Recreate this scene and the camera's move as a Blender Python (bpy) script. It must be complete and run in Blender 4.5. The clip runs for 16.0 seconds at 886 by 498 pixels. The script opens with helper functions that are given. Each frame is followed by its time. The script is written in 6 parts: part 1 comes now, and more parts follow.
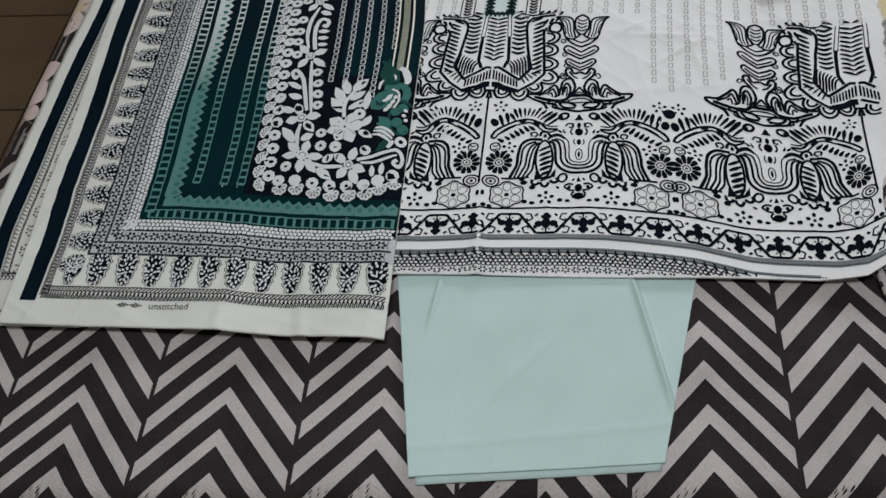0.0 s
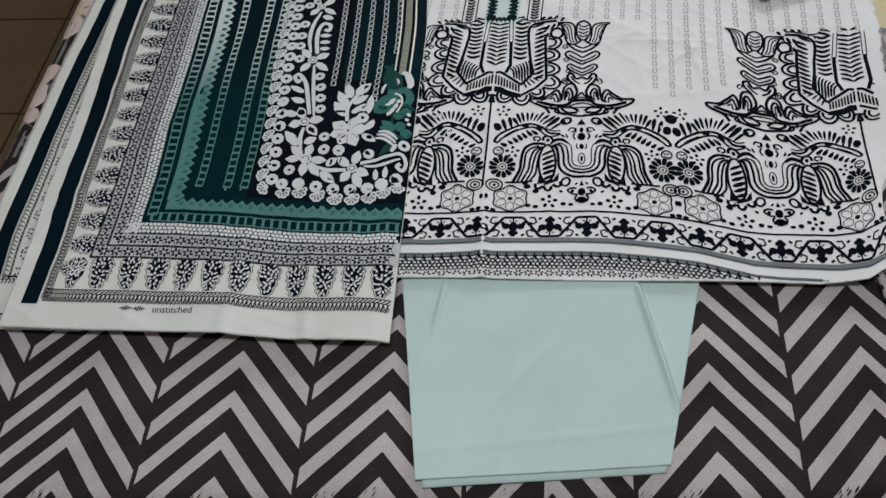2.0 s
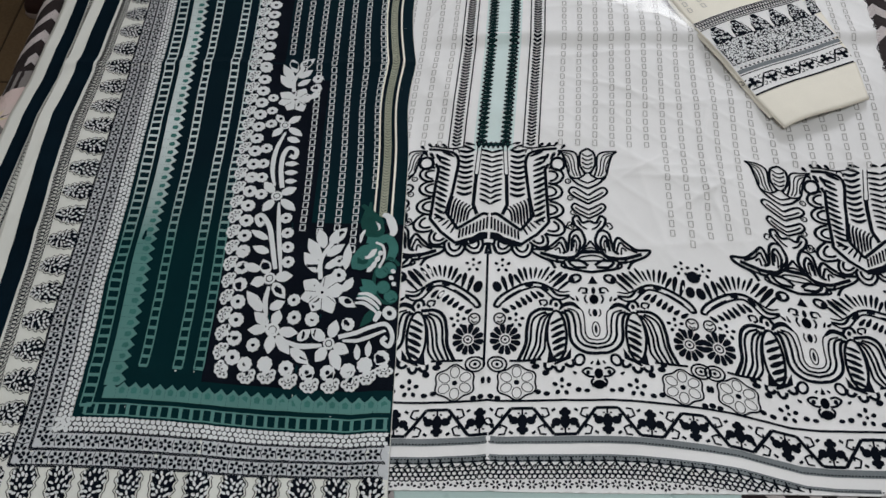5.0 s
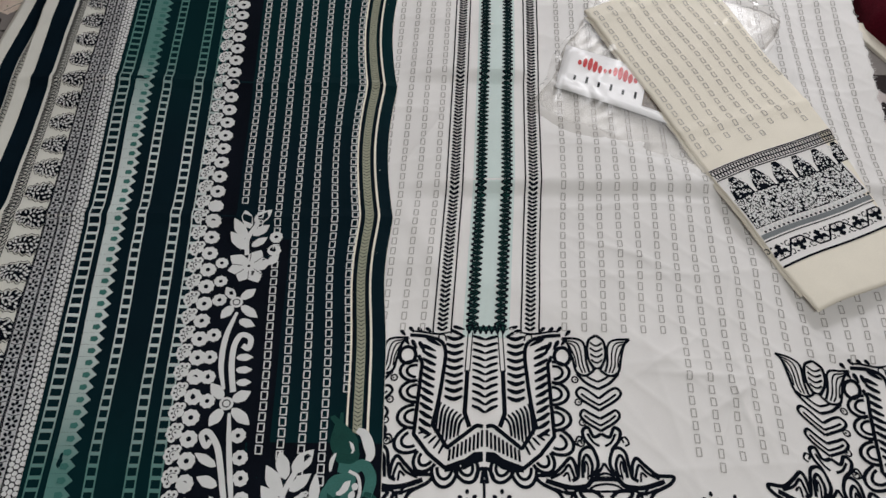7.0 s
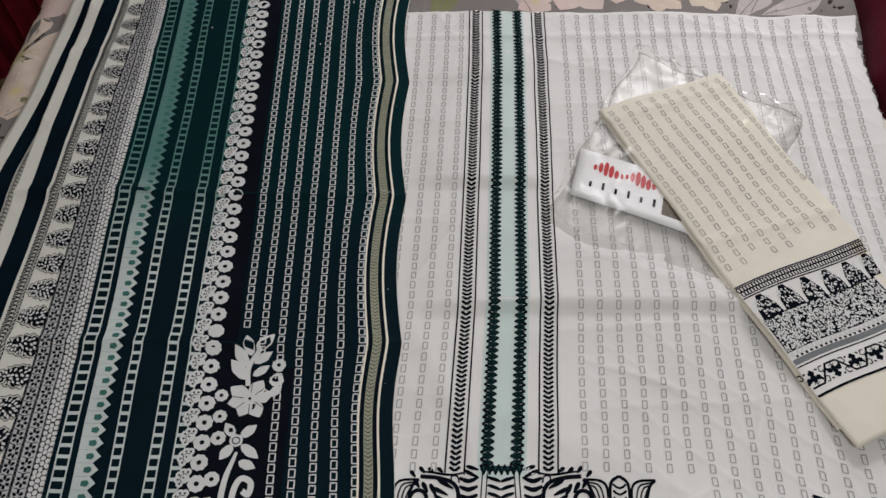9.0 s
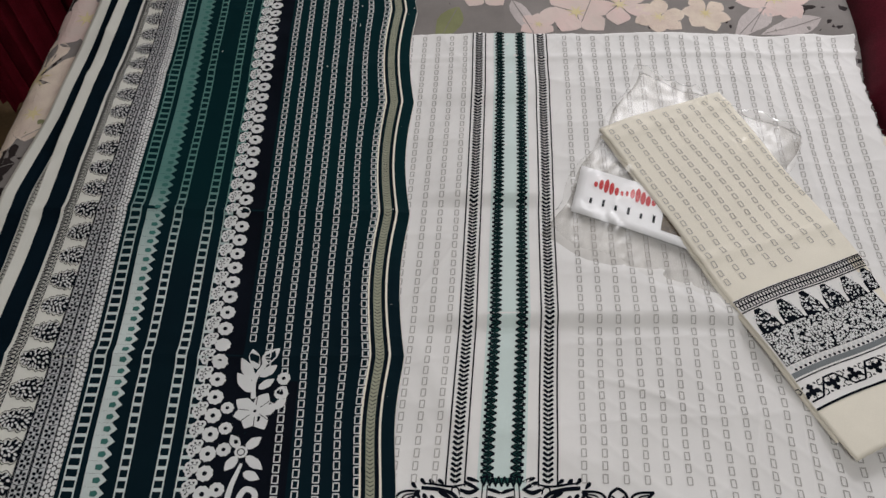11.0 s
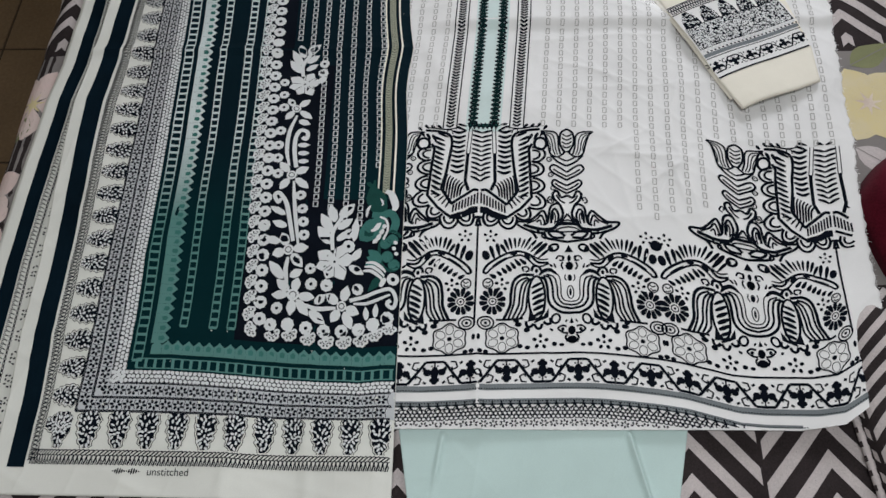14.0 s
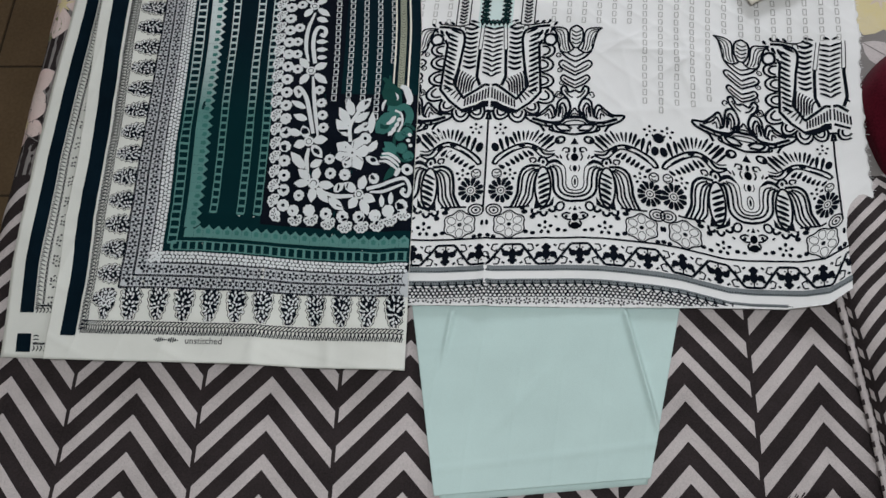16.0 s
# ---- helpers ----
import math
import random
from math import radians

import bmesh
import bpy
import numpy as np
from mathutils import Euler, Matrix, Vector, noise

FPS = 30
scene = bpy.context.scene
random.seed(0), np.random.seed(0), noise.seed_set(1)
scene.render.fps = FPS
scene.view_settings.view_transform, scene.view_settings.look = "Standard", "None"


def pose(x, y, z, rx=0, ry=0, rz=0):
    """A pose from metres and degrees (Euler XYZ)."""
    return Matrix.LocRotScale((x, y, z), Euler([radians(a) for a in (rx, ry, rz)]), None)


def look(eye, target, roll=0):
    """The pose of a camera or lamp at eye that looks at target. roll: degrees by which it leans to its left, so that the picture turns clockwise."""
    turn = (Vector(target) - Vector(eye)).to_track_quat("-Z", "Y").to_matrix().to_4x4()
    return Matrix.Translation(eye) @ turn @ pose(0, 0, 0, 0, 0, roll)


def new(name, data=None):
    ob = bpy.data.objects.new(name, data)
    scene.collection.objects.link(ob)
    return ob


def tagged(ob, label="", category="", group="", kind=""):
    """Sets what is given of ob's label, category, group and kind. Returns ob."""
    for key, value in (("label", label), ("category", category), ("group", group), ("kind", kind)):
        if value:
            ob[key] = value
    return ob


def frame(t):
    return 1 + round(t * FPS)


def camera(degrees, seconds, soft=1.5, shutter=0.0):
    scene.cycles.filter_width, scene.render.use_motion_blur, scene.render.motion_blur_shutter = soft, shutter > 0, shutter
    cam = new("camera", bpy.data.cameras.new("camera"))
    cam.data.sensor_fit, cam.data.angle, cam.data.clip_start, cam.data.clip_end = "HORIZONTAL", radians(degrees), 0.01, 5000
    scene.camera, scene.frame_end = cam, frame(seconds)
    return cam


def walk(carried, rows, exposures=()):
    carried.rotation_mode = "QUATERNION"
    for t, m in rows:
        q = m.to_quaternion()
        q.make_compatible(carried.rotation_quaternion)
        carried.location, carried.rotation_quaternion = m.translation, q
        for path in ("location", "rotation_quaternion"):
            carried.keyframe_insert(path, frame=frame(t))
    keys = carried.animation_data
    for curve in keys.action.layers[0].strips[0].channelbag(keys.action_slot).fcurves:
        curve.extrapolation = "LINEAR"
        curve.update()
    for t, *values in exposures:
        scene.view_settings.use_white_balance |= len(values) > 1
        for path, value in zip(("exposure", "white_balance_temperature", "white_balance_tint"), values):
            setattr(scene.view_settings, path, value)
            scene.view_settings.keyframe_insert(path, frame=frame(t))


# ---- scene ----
cam = camera(62.0, 16.0)
METRES, EYE, TILT, LEAN, TURN = 1.45, 1.55, -60.0, 0.0, 0.0
PATH = [
    (0, (0.099, -0.039, 1.497), (-0.161, 0.981, -0.204), -11.1),
    (0.5, (0.092, -0.044, 1.497), (-0.165, 0.981, -0.201), -11.1),
    (1, (0.086, -0.046, 1.498), (-0.154, 0.986, -0.198), -10.3),
    (1.5, (0.08, -0.05, 1.498), (-0.151, 0.988, -0.196), -9.7),
    (2, (0.078, -0.046, 1.499), (-0.154, 0.991, -0.195), -9.6),
    (2.5, (0.071, -0.046, 1.497), (-0.154, 0.989, -0.2), -9.3),
    (3, (0.075, -0.046, 1.495), (-0.147, 0.991, -0.2), -9.1),
    (3.5, (0.067, -0.013, 1.495), (-0.136, 1.014, -0.208), -8.3),
    (4, (0.037, 0.077, 1.507), (-0.133, 1.087, -0.211), -6.9),
    (4.5, (0.002, 0.205, 1.51), (-0.111, 1.192, -0.226), -4.5),
    (4.7, (-0.002, 0.222, 1.495), (-0.107, 1.262, -0.21), -4.1),
    (6.8, (-0.058, 0.564, 1.49), (-0.003, 1.586, -0.228), 3.3),
    (7, (-0.063, 0.586, 1.485), (-0.013, 1.609, -0.233), 3.1),
    (7.5, (-0.061, 0.654, 1.48), (-0.005, 1.692, -0.229), 3.4),
    (8, (-0.058, 0.698, 1.484), (-0.01, 1.74, -0.222), 2.8),
    (8.5, (-0.065, 0.712, 1.498), (-0.021, 1.784, -0.19), 2.4),
    (9, (-0.066, 0.717, 1.505), (-0.042, 1.823, -0.161), 1.5),
    (9.2, (-0.075, 0.715, 1.504), (-0.041, 1.841, -0.148), 2.0),
    (11.3, (-0.047, 0.69, 1.519), (-0.064, 1.843, -0.115), -0.4),
    (11.5, (-0.083, 0.67, 1.516), (-0.048, 1.821, -0.119), 2.1),
    (12, (-0.036, 0.571, 1.562), (-0.117, 1.709, -0.08), -3.2),
    (12.5, (-0.031, 0.461, 1.581), (-0.087, 1.603, -0.06), -2.4),
    (13, (-0.01, 0.372, 1.589), (-0.061, 1.476, -0.078), -2.8),
    (13.5, (-0.005, 0.284, 1.615), (-0.063, 1.329, -0.089), -3.1),
    (14, (0.005, 0.224, 1.655), (-0.079, 1.113, -0.135), -4.6),
    (14.5, (0.029, 0.176, 1.671), (-0.089, 0.966, -0.162), -7.7),
    (15, (0.03, 0.155, 1.697), (-0.107, 0.899, -0.154), -9.4),
    (15.5, (0.028, 0.155, 1.703), (-0.12, 0.861, -0.162), -10.5),
    (16, (0.03, 0.151, 1.702), (-0.117, 0.836, -0.172), -10.5),
]
walk(cam, [(t, look(eye, target, roll)) for t, eye, target, roll in PATH],
     [(0.0, 0.06, 6080, 9), (4.5, 0.10, 6120, 9), (7.0, -0.04, 6450, 11), (9.0, -0.12, 6500, 12), (11.5, -0.10, 6450, 11), (12.5, -0.02, 6350, 9), (14.0, 0.16, 6150, 9), (16.0, 0.18, 6080, 8)])

# ---- world and light ----
world = bpy.data.worlds.new("world")
scene.world = world
world.use_nodes = True
world.node_tree.nodes["Background"].inputs[0].default_value = (0.9, 0.95, 1.0, 1)
world.node_tree.nodes["Background"].inputs[1].default_value = 0.25


def area(name, eye, target, sx, sy, power, color):
    d = bpy.data.lights.new(name, "AREA")
    d.shape, d.size, d.size_y, d.energy, d.color = "RECTANGLE", sx, sy, power, color
    ob = new(name, d)
    ob.matrix_world = look(eye, target)
    return ob


# Unseen overhead light without a fitting, set to even the brightness over the bed.
area("overhead_light", (0.02, 0.10, 2.62), (0.05, 0.4, 0.58), 0.9, 0.25, 17.8, (0.98, 0.98, 0.96))
# Added unseen lamp, no window there; its low angle brings out the creases.
area("far_low_light", (0.95, 3.10, 1.75), (-0.1, 0.8, 0.6), 0.9, 0.9, 40, (0.97, 0.96, 0.975))


# ---- materials ----
def fabric(name, color, rough=0.85, vary=0.10, spec=0.12, grain=900.0, bump=0.15, sheen=0.0, other=None, blotch=14.0):
    m = bpy.data.materials.new(name)
    m.use_nodes = True
    nt = m.node_tree
    b = nt.nodes["Principled BSDF"]
    b.inputs["Roughness"].default_value = rough
    b.inputs["Specular IOR Level"].default_value = spec
    b.inputs["Sheen Weight"].default_value = sheen
    geo = nt.nodes.new("ShaderNodeTexCoord")
    n1 = nt.nodes.new("ShaderNodeTexNoise")
    n1.inputs["Scale"].default_value = blotch
    n1.inputs["Detail"].default_value = 5
    n2 = nt.nodes.new("ShaderNodeTexNoise")
    n2.inputs["Scale"].default_value = grain
    n2.inputs["Detail"].default_value = 2
    nt.links.new(geo.outputs["Object"], n1.inputs["Vector"])
    nt.links.new(geo.outputs["Object"], n2.inputs["Vector"])
    mixf = nt.nodes.new("ShaderNodeMath")
    mixf.operation = "ADD"
    nt.links.new(n1.outputs["Fac"], mixf.inputs[0])
    nt.links.new(n2.outputs["Fac"], mixf.inputs[1])
    ramp = nt.nodes.new("ShaderNodeMapRange")
    ramp.inputs["From Min"].default_value, ramp.inputs["From Max"].default_value = 0.6, 1.4
    nt.links.new(mixf.outputs[0], ramp.inputs["Value"])
    mix = nt.nodes.new("ShaderNodeMix")
    mix.data_type = "RGBA"
    lo = other or tuple(c * (1 - 1.6 * vary) for c in color)
    hi = tuple(min(1, c * (1 + vary)) for c in color)
    mix.inputs[6].default_value, mix.inputs[7].default_value = (*lo, 1), (*hi, 1)
    nt.links.new(ramp.outputs[0], mix.inputs[0])
    nt.links.new(mix.outputs[2], b.inputs["Base Color"])
    if bump:
        bp = nt.nodes.new("ShaderNodeBump")
        bp.inputs["Strength"].default_value, bp.inputs["Distance"].default_value = bump, 0.001
        nt.links.new(n2.outputs["Fac"], bp.inputs["Height"])
        nt.links.new(bp.outputs[0], b.inputs["Normal"])
    return m


def ombre(name, plain, dyed, edges, rough=0.8):
    """A cloth dyed in soft bands along its length (y), with a blotchy edge. edges: rows of y and how much of the dye."""
    m = fabric(name, plain, rough, spec=0.04)
    nt = m.node_tree
    b = nt.nodes["Principled BSDF"]
    first = next(l.from_socket for l in nt.links if l.to_socket == b.inputs["Base Color"])
    tc = nt.nodes.new("ShaderNodeTexCoord")
    sep = nt.nodes.new("ShaderNodeSeparateXYZ")
    nt.links.new(tc.outputs["Object"], sep.inputs[0])
    noi = nt.nodes.new("ShaderNodeTexNoise")
    noi.inputs["Scale"].default_value = 6
    nt.links.new(tc.outputs["Object"], noi.inputs["Vector"])
    off = nt.nodes.new("ShaderNodeMath")
    off.operation, off.inputs[1].default_value = "MULTIPLY_ADD", 0.08
    nt.links.new(noi.outputs["Fac"], off.inputs[0])
    nt.links.new(sep.outputs["Y"], off.inputs[2])
    rng = nt.nodes.new("ShaderNodeMapRange")
    rng.inputs["From Min"].default_value, rng.inputs["From Max"].default_value = 0.3 + 0.04, 2.1 + 0.04
    nt.links.new(off.outputs[0], rng.inputs["Value"])
    ramp = nt.nodes.new("ShaderNodeValToRGB")
    ramp.color_ramp.elements.remove(ramp.color_ramp.elements[1])
    for n, (y, a) in enumerate(edges):
        e = ramp.color_ramp.elements[0] if n == 0 else ramp.color_ramp.elements.new((y - 0.3) / 1.8)
        e.position, e.color = (y - 0.3) / 1.8, (a, a, a, 1)
    nt.links.new(rng.outputs[0], ramp.inputs[0])
    mix = nt.nodes.new("ShaderNodeMix")
    mix.data_type = "RGBA"
    nt.links.new(ramp.outputs[0], mix.inputs[0])
    nt.links.new(first, mix.inputs[6])
    mix.inputs[7].default_value = (*dyed, 1)
    nt.links.new(mix.outputs[2], b.inputs["Base Color"])
    return m


WHITE = fabric("white_cotton", (0.82, 0.81, 0.80), vary=0.04)
SHAWLWHITE = fabric("ivory_cotton", (0.735, 0.735, 0.68), vary=0.05)
CREAM = fabric("cream_cotton", (0.86, 0.815, 0.705), vary=0.05)
MINT = fabric("mint_cotton", (0.55, 0.69, 0.66), vary=0.05)
BLACK = fabric("black_ink", (0.005, 0.007, 0.012), rough=0.85, vary=0.3, bump=0.05, spec=0.03)
NAVY = fabric("navy_ink", (0.003, 0.010, 0.017), rough=0.85, vary=0.3, bump=0.05, spec=0.04)
DYE = [(0.30, 1.0), (0.80, 1.0), (0.98, 0.0), (1.27, 0.0), (1.48, 1.0), (2.1, 1.0)]
GROUND = ombre("navy_teal_ground", (0.003, 0.012, 0.018), (0.002, 0.019, 0.0225), DYE)
LADDER = ombre("white_green_print", (0.60, 0.67, 0.66), (0.10, 0.225, 0.205), DYE)
PALE = fabric("pale_print", (0.70, 0.71, 0.71), vary=0.05)
GREYDASH = fabric("grey_print", (0.45, 0.435, 0.42), vary=0.12)
LACEGREY = fabric("lavender_grey_print", (0.55, 0.56, 0.575), vary=0.10)
GREYINK = fabric("grey_ink", (0.20, 0.22, 0.23), vary=0.2)
GREEN = fabric("green_print", (0.05, 0.17, 0.15), vary=0.25)
DEEPGREEN = fabric("deep_green_print", (0.012, 0.065, 0.055), vary=0.25)
MINTINK = fabric("mint_print", (0.64, 0.75, 0.73), vary=0.05)
OLIVE = fabric("olive_stripe", (0.36, 0.37, 0.28), vary=0.12)
SHEETDARK = fabric("charcoal_cotton", (0.033, 0.0255, 0.026), vary=0.30, grain=420, bump=0.45)
SHEETLIGHT = fabric("pale_grey_cotton", (0.54, 0.485, 0.475), vary=0.15, grain=420, bump=0.45)
FLORALBASE = fabric("warm_grey_cotton", (0.24, 0.22, 0.21), vary=0.12)
PETAL = fabric("cream_petal", (0.74, 0.66, 0.54), vary=0.1, other=(0.55, 0.42, 0.38), blotch=22)
PINK = fabric("pink_petal", (0.66, 0.48, 0.46), vary=0.1, other=(0.62, 0.55, 0.50), blotch=18)
YELLOW = fabric("yellow_petal", (0.62, 0.52, 0.24), vary=0.1, other=(0.66, 0.58, 0.42), blotch=25)
LEAF = fabric("olive_leaf", (0.24, 0.25, 0.13), vary=0.2)
CURTAINRED = fabric("maroon_curtain_cloth", (0.19, 0.012, 0.026), vary=0.3, spec=0.05, rough=0.9, grain=300, bump=0.4)
MAROON = fabric("maroon_fleece", (0.080, 0.006, 0.014), vary=0.3, spec=0.03, rough=0.95, sheen=0.04, grain=300, bump=0.5)
WALLPAINT = fabric("wall_paint", (0.70, 0.66, 0.60), vary=0.04, grain=200, sheen=0)
CEILPAINT = fabric("ceiling_paint", (0.8, 0.8, 0.78), vary=0.03, grain=200, sheen=0)
TILE = fabric("brown_floor_tile", (0.17, 0.115, 0.065), rough=0.4, vary=0.18, grain=120, bump=0.05, sheen=0, blotch=5)
GROUT = fabric("tile_grout", (0.06, 0.045, 0.03), vary=0.1, sheen=0)
WOOD = fabric("bed_wood", (0.30, 0.21, 0.13), rough=0.45, vary=0.2, grain=160, bump=0.08, sheen=0)
IVORY = fabric("ivory_laminate", (0.62, 0.57, 0.42), rough=0.4, vary=0.05, grain=60, bump=0.03, sheen=0)
SHOEDARK = fabric("dark_leather", (0.035, 0.018, 0.016), rough=0.5, vary=0.3, sheen=0)
SHOESOLE = fabric("shoe_sole", (0.25, 0.20, 0.18), rough=0.6, vary=0.15, sheen=0)
CARD = fabric("white_card", (0.85, 0.85, 0.86), rough=0.45, vary=0.02, bump=0, sheen=0)
RED = fabric("red_print", (0.55, 0.045, 0.05), rough=0.5, vary=0.08, bump=0, sheen=0)
PHOTO = fabric("brown_printed_photo", (0.16, 0.12, 0.08), rough=0.4, vary=0.5, grain=420, bump=0, sheen=0, other=(0.02, 0.02, 0.02), blotch=160)


# ---- drawing helpers ----
def smooth(a, b, x):
    t = np.clip((x - a) / (b - a), 0, 1)
    return t * t * (3 - 2 * t)


class Ink:
    """Flat printed shapes in a cloth's own plan, laid on the cloth when built."""

    def __init__(self):
        self.v, self.f, self.n = [], [], 0
        self.moves = [lambda p: p]

    def face(self, pts):
        lift = random.random()
        for move in self.moves:
            q = move(np.asarray(pts, float))
            self.v.append(np.c_[q, np.full(len(q), lift)])
            self.f.append(list(range(self.n, self.n + len(q))))
            self.n += len(q)

    def quadgrid(self, u0, u1, v0, v1, step=0.008):
        nu, nv = max(1, math.ceil((u1 - u0) / step)), max(1, math.ceil((v1 - v0) / step))
        us, vs = np.linspace(u0, u1, nu + 1), np.linspace(v0, v1, nv + 1)
        for move in self.moves:
            g = np.stack(np.meshgrid(us, vs), -1).reshape(-1, 2)
            q = move(g)
            self.v.append(np.c_[q, np.full(len(q), 0.5)])
            for j in range(nv):
                for i in range(nu):
                    a = self.n + j * (nu + 1) + i
                    self.f.append([a, a + 1, a + nu + 2, a + nu + 1])
            self.n += len(q)

    def stroke(self, pts, w, closed=False, taper=0.0, step=0.007):
        """A line of width w through the points; taper thins its ends."""
        p = np.asarray(pts, float)
        if closed:
            p = np.r_[p, p[:1]]
        seg = np.hypot(*np.diff(p, axis=0).T)
        s = np.r_[0, np.cumsum(seg)]
        if s[-1] < 1e-6:
            return
        keep = np.r_[s[:-1], [s[-1]]]
        extra = np.linspace(0, s[-1], max(2, math.ceil(s[-1] / step) + 1))
        ss = np.unique(np.r_[keep, extra].round(6))
        q = np.c_[np.interp(ss, s, p[:, 0]), np.interp(ss, s, p[:, 1])]
        d = np.gradient(q, axis=0)
        if closed:
            d[0] = d[-1] = (q[1] - q[0]) + (q[-1] - q[-2])
        d /= np.maximum(np.hypot(*d.T), 1e-9)[:, None]
        nrm = np.c_[-d[:, 1], d[:, 0]]
        t = ss / s[-1]
        ww = np.full(len(ss), w)
        if taper:
            ww = w * (1 - taper * np.abs(2 * t - 1) ** 2)
        a, b = q + nrm * ww[:, None] / 2, q - nrm * ww[:, None] / 2
        lift = random.random()
        for move in self.moves:
            m = move(np.r_[a, b])
            self.v.append(np.c_[m, np.full(len(m), lift)])
            k = len(ss)
            for i in range(k - 1):
                self.f.append([self.n + i, self.n + i + 1, self.n + k + i + 1, self.n + k + i])
            self.n += len(m)

    def oval(self, u, v, a, b=None, turn=0.0, n=12):
        b = a if b is None else b
        t = np.linspace(0, 2 * math.pi, n, endpoint=False)
        self.face(spin(np.c_[a * np.cos(t), b * np.sin(t)], turn) + (u, v))

    def ring(self, u, v, a, w, b=None, turn=0.0, n=16):
        b = a if b is None else b
        t = np.linspace(0, 2 * math.pi, n, endpoint=False)
        self.stroke(spin(np.c_[a * np.cos(t), b * np.sin(t)], turn) + (u, v), w, closed=True)

    def leaf(self, u, v, length, width, turn, n=7):
        """A pointed leaf that starts at (u, v) and grows towards turn (degrees)."""
        t = np.linspace(0, 1, n)
        h = width / 2 * np.sin(math.pi * t ** 0.8)
        p = np.r_[np.c_[t * length, h], np.c_[t * length, -h][-2:0:-1]]
        self.face(spin(p, turn) + (u, v))

    def petal(self, u, v, length, width, turn, n=8, point=0.8):
        """A large petal or leaf with a mid rib, fine enough to follow a curved sheet."""
        t = np.linspace(0, 1, n)
        h = width / 2 * np.sin(math.pi * t ** point) * (1 + 0.08 * np.sin(9 * t + turn))
        rows = [spin(np.c_[t * length, s * h], turn) + (u, v) for s in (-1, -0.5, 0, 0.5, 1)]
        for a, b in zip(rows, rows[1:]):
            for i in range(n - 1):
                self.face([a[i], a[i + 1], b[i + 1], b[i]])

    def oblong(self, u0, u1, v0, v1, w):
        self.stroke([(u0, v0), (u1, v0), (u1, v1), (u0, v1)], w, closed=True)

    def build(self, name, place, material, parent, lift=0.0006, keep=None, label=""):
        v = np.concatenate(self.v)
        xyz = place(v[:, 0], v[:, 1], lift + 0.00012 * v[:, 2])
        faces = self.f
        if keep is not None:
            ok = keep(xyz)
            faces = [f for f in faces if all(ok[i] for i in f)]
        if not faces:
            return None
        used = np.unique(np.concatenate([np.array(f) for f in faces]))
        back = np.full(len(xyz), -1)
        back[used] = np.arange(len(used))
        me = bpy.data.meshes.new(name)
        me.from_pydata([tuple(p) for p in xyz[used]], [], [[int(back[i]) for i in f] for f in faces])
        me.materials.append(material)
        return child(new(name, me), parent, label)


def spin(p, turn):
    c, s = math.cos(radians(turn)), math.sin(radians(turn))
    p = np.asarray(p, float)
    return np.c_[p[:, 0] * c - p[:, 1] * s, p[:, 0] * s + p[:, 1] * c]


def child(ob, parent, label=""):
    if parent is not None:
        ob.parent = parent
    if label:
        ob["label"] = label
    return ob


def part(name, bm, material, parent=None, label="", shade=False):
    me = bpy.data.meshes.new(name)
    bm.to_mesh(me)
    bm.free()
    if shade:
        for p in me.polygons:
            p.use_smooth = True
    me.materials.append(material)
    return child(new(name, me), parent, label)


def cloth(name, us, vs, place, thick, material, parent=None, label="", extra=None):
    """A draped sheet over the grid us, vs, with a rim so that it has thickness."""
    nu, nv = len(us), len(vs)
    U, V = np.meshgrid(us, vs)
    top = place(U.ravel(), V.ravel(), 0.0)
    if extra is not None:
        top = extra(top)
    rim = [i for i in range(nu)] + [j * nu + nu - 1 for j in range(1, nv)] + [(nv - 1) * nu + i for i in range(nu - 2, -1, -1)] + [j * nu for j in range(nv - 2, 0, -1)]
    low = top[rim] - (0, 0, thick)
    faces = [[j * nu + i, j * nu + i + 1, (j + 1) * nu + i + 1, (j + 1) * nu + i] for j in range(nv - 1) for i in range(nu - 1)]
    k, base = len(rim), nu * nv
    faces += [[rim[i], base + i, base + (i + 1) % k, rim[(i + 1) % k]] for i in range(k)]
    me = bpy.data.meshes.new(name)
    me.from_pydata([tuple(p) for p in np.r_[top, low]], [], faces)
    for p in me.polygons:
        p.use_smooth = len(p.vertices) == 4 and p.index < (nu - 1) * (nv - 1)
    me.materials.append(material)
    return child(new(name, me), parent, label)


def box(bm, x0, x1, y0, y1, z0, z1, bevel=0.0):
    r = bmesh.ops.create_cube(bm, size=1, matrix=Matrix.Translation(((x0 + x1) / 2, (y0 + y1) / 2, (z0 + z1) / 2)) @ Matrix.Diagonal((x1 - x0, y1 - y0, z1 - z0, 1)))
    if bevel:
        es = {e for v in r["verts"] for e in v.link_edges}
        bmesh.ops.bevel(bm, geom=list(es), offset=bevel, segments=3, affect="EDGES", profile=0.5)


def boxed(name, dims, material, parent=None, label="", bevel=0.0):
    bm = bmesh.new()
    box(bm, *dims, bevel)
    return part(name, bm, material, parent, label)


def ridge(d, a, w):
    return a * np.exp(-(d / w) ** 2)


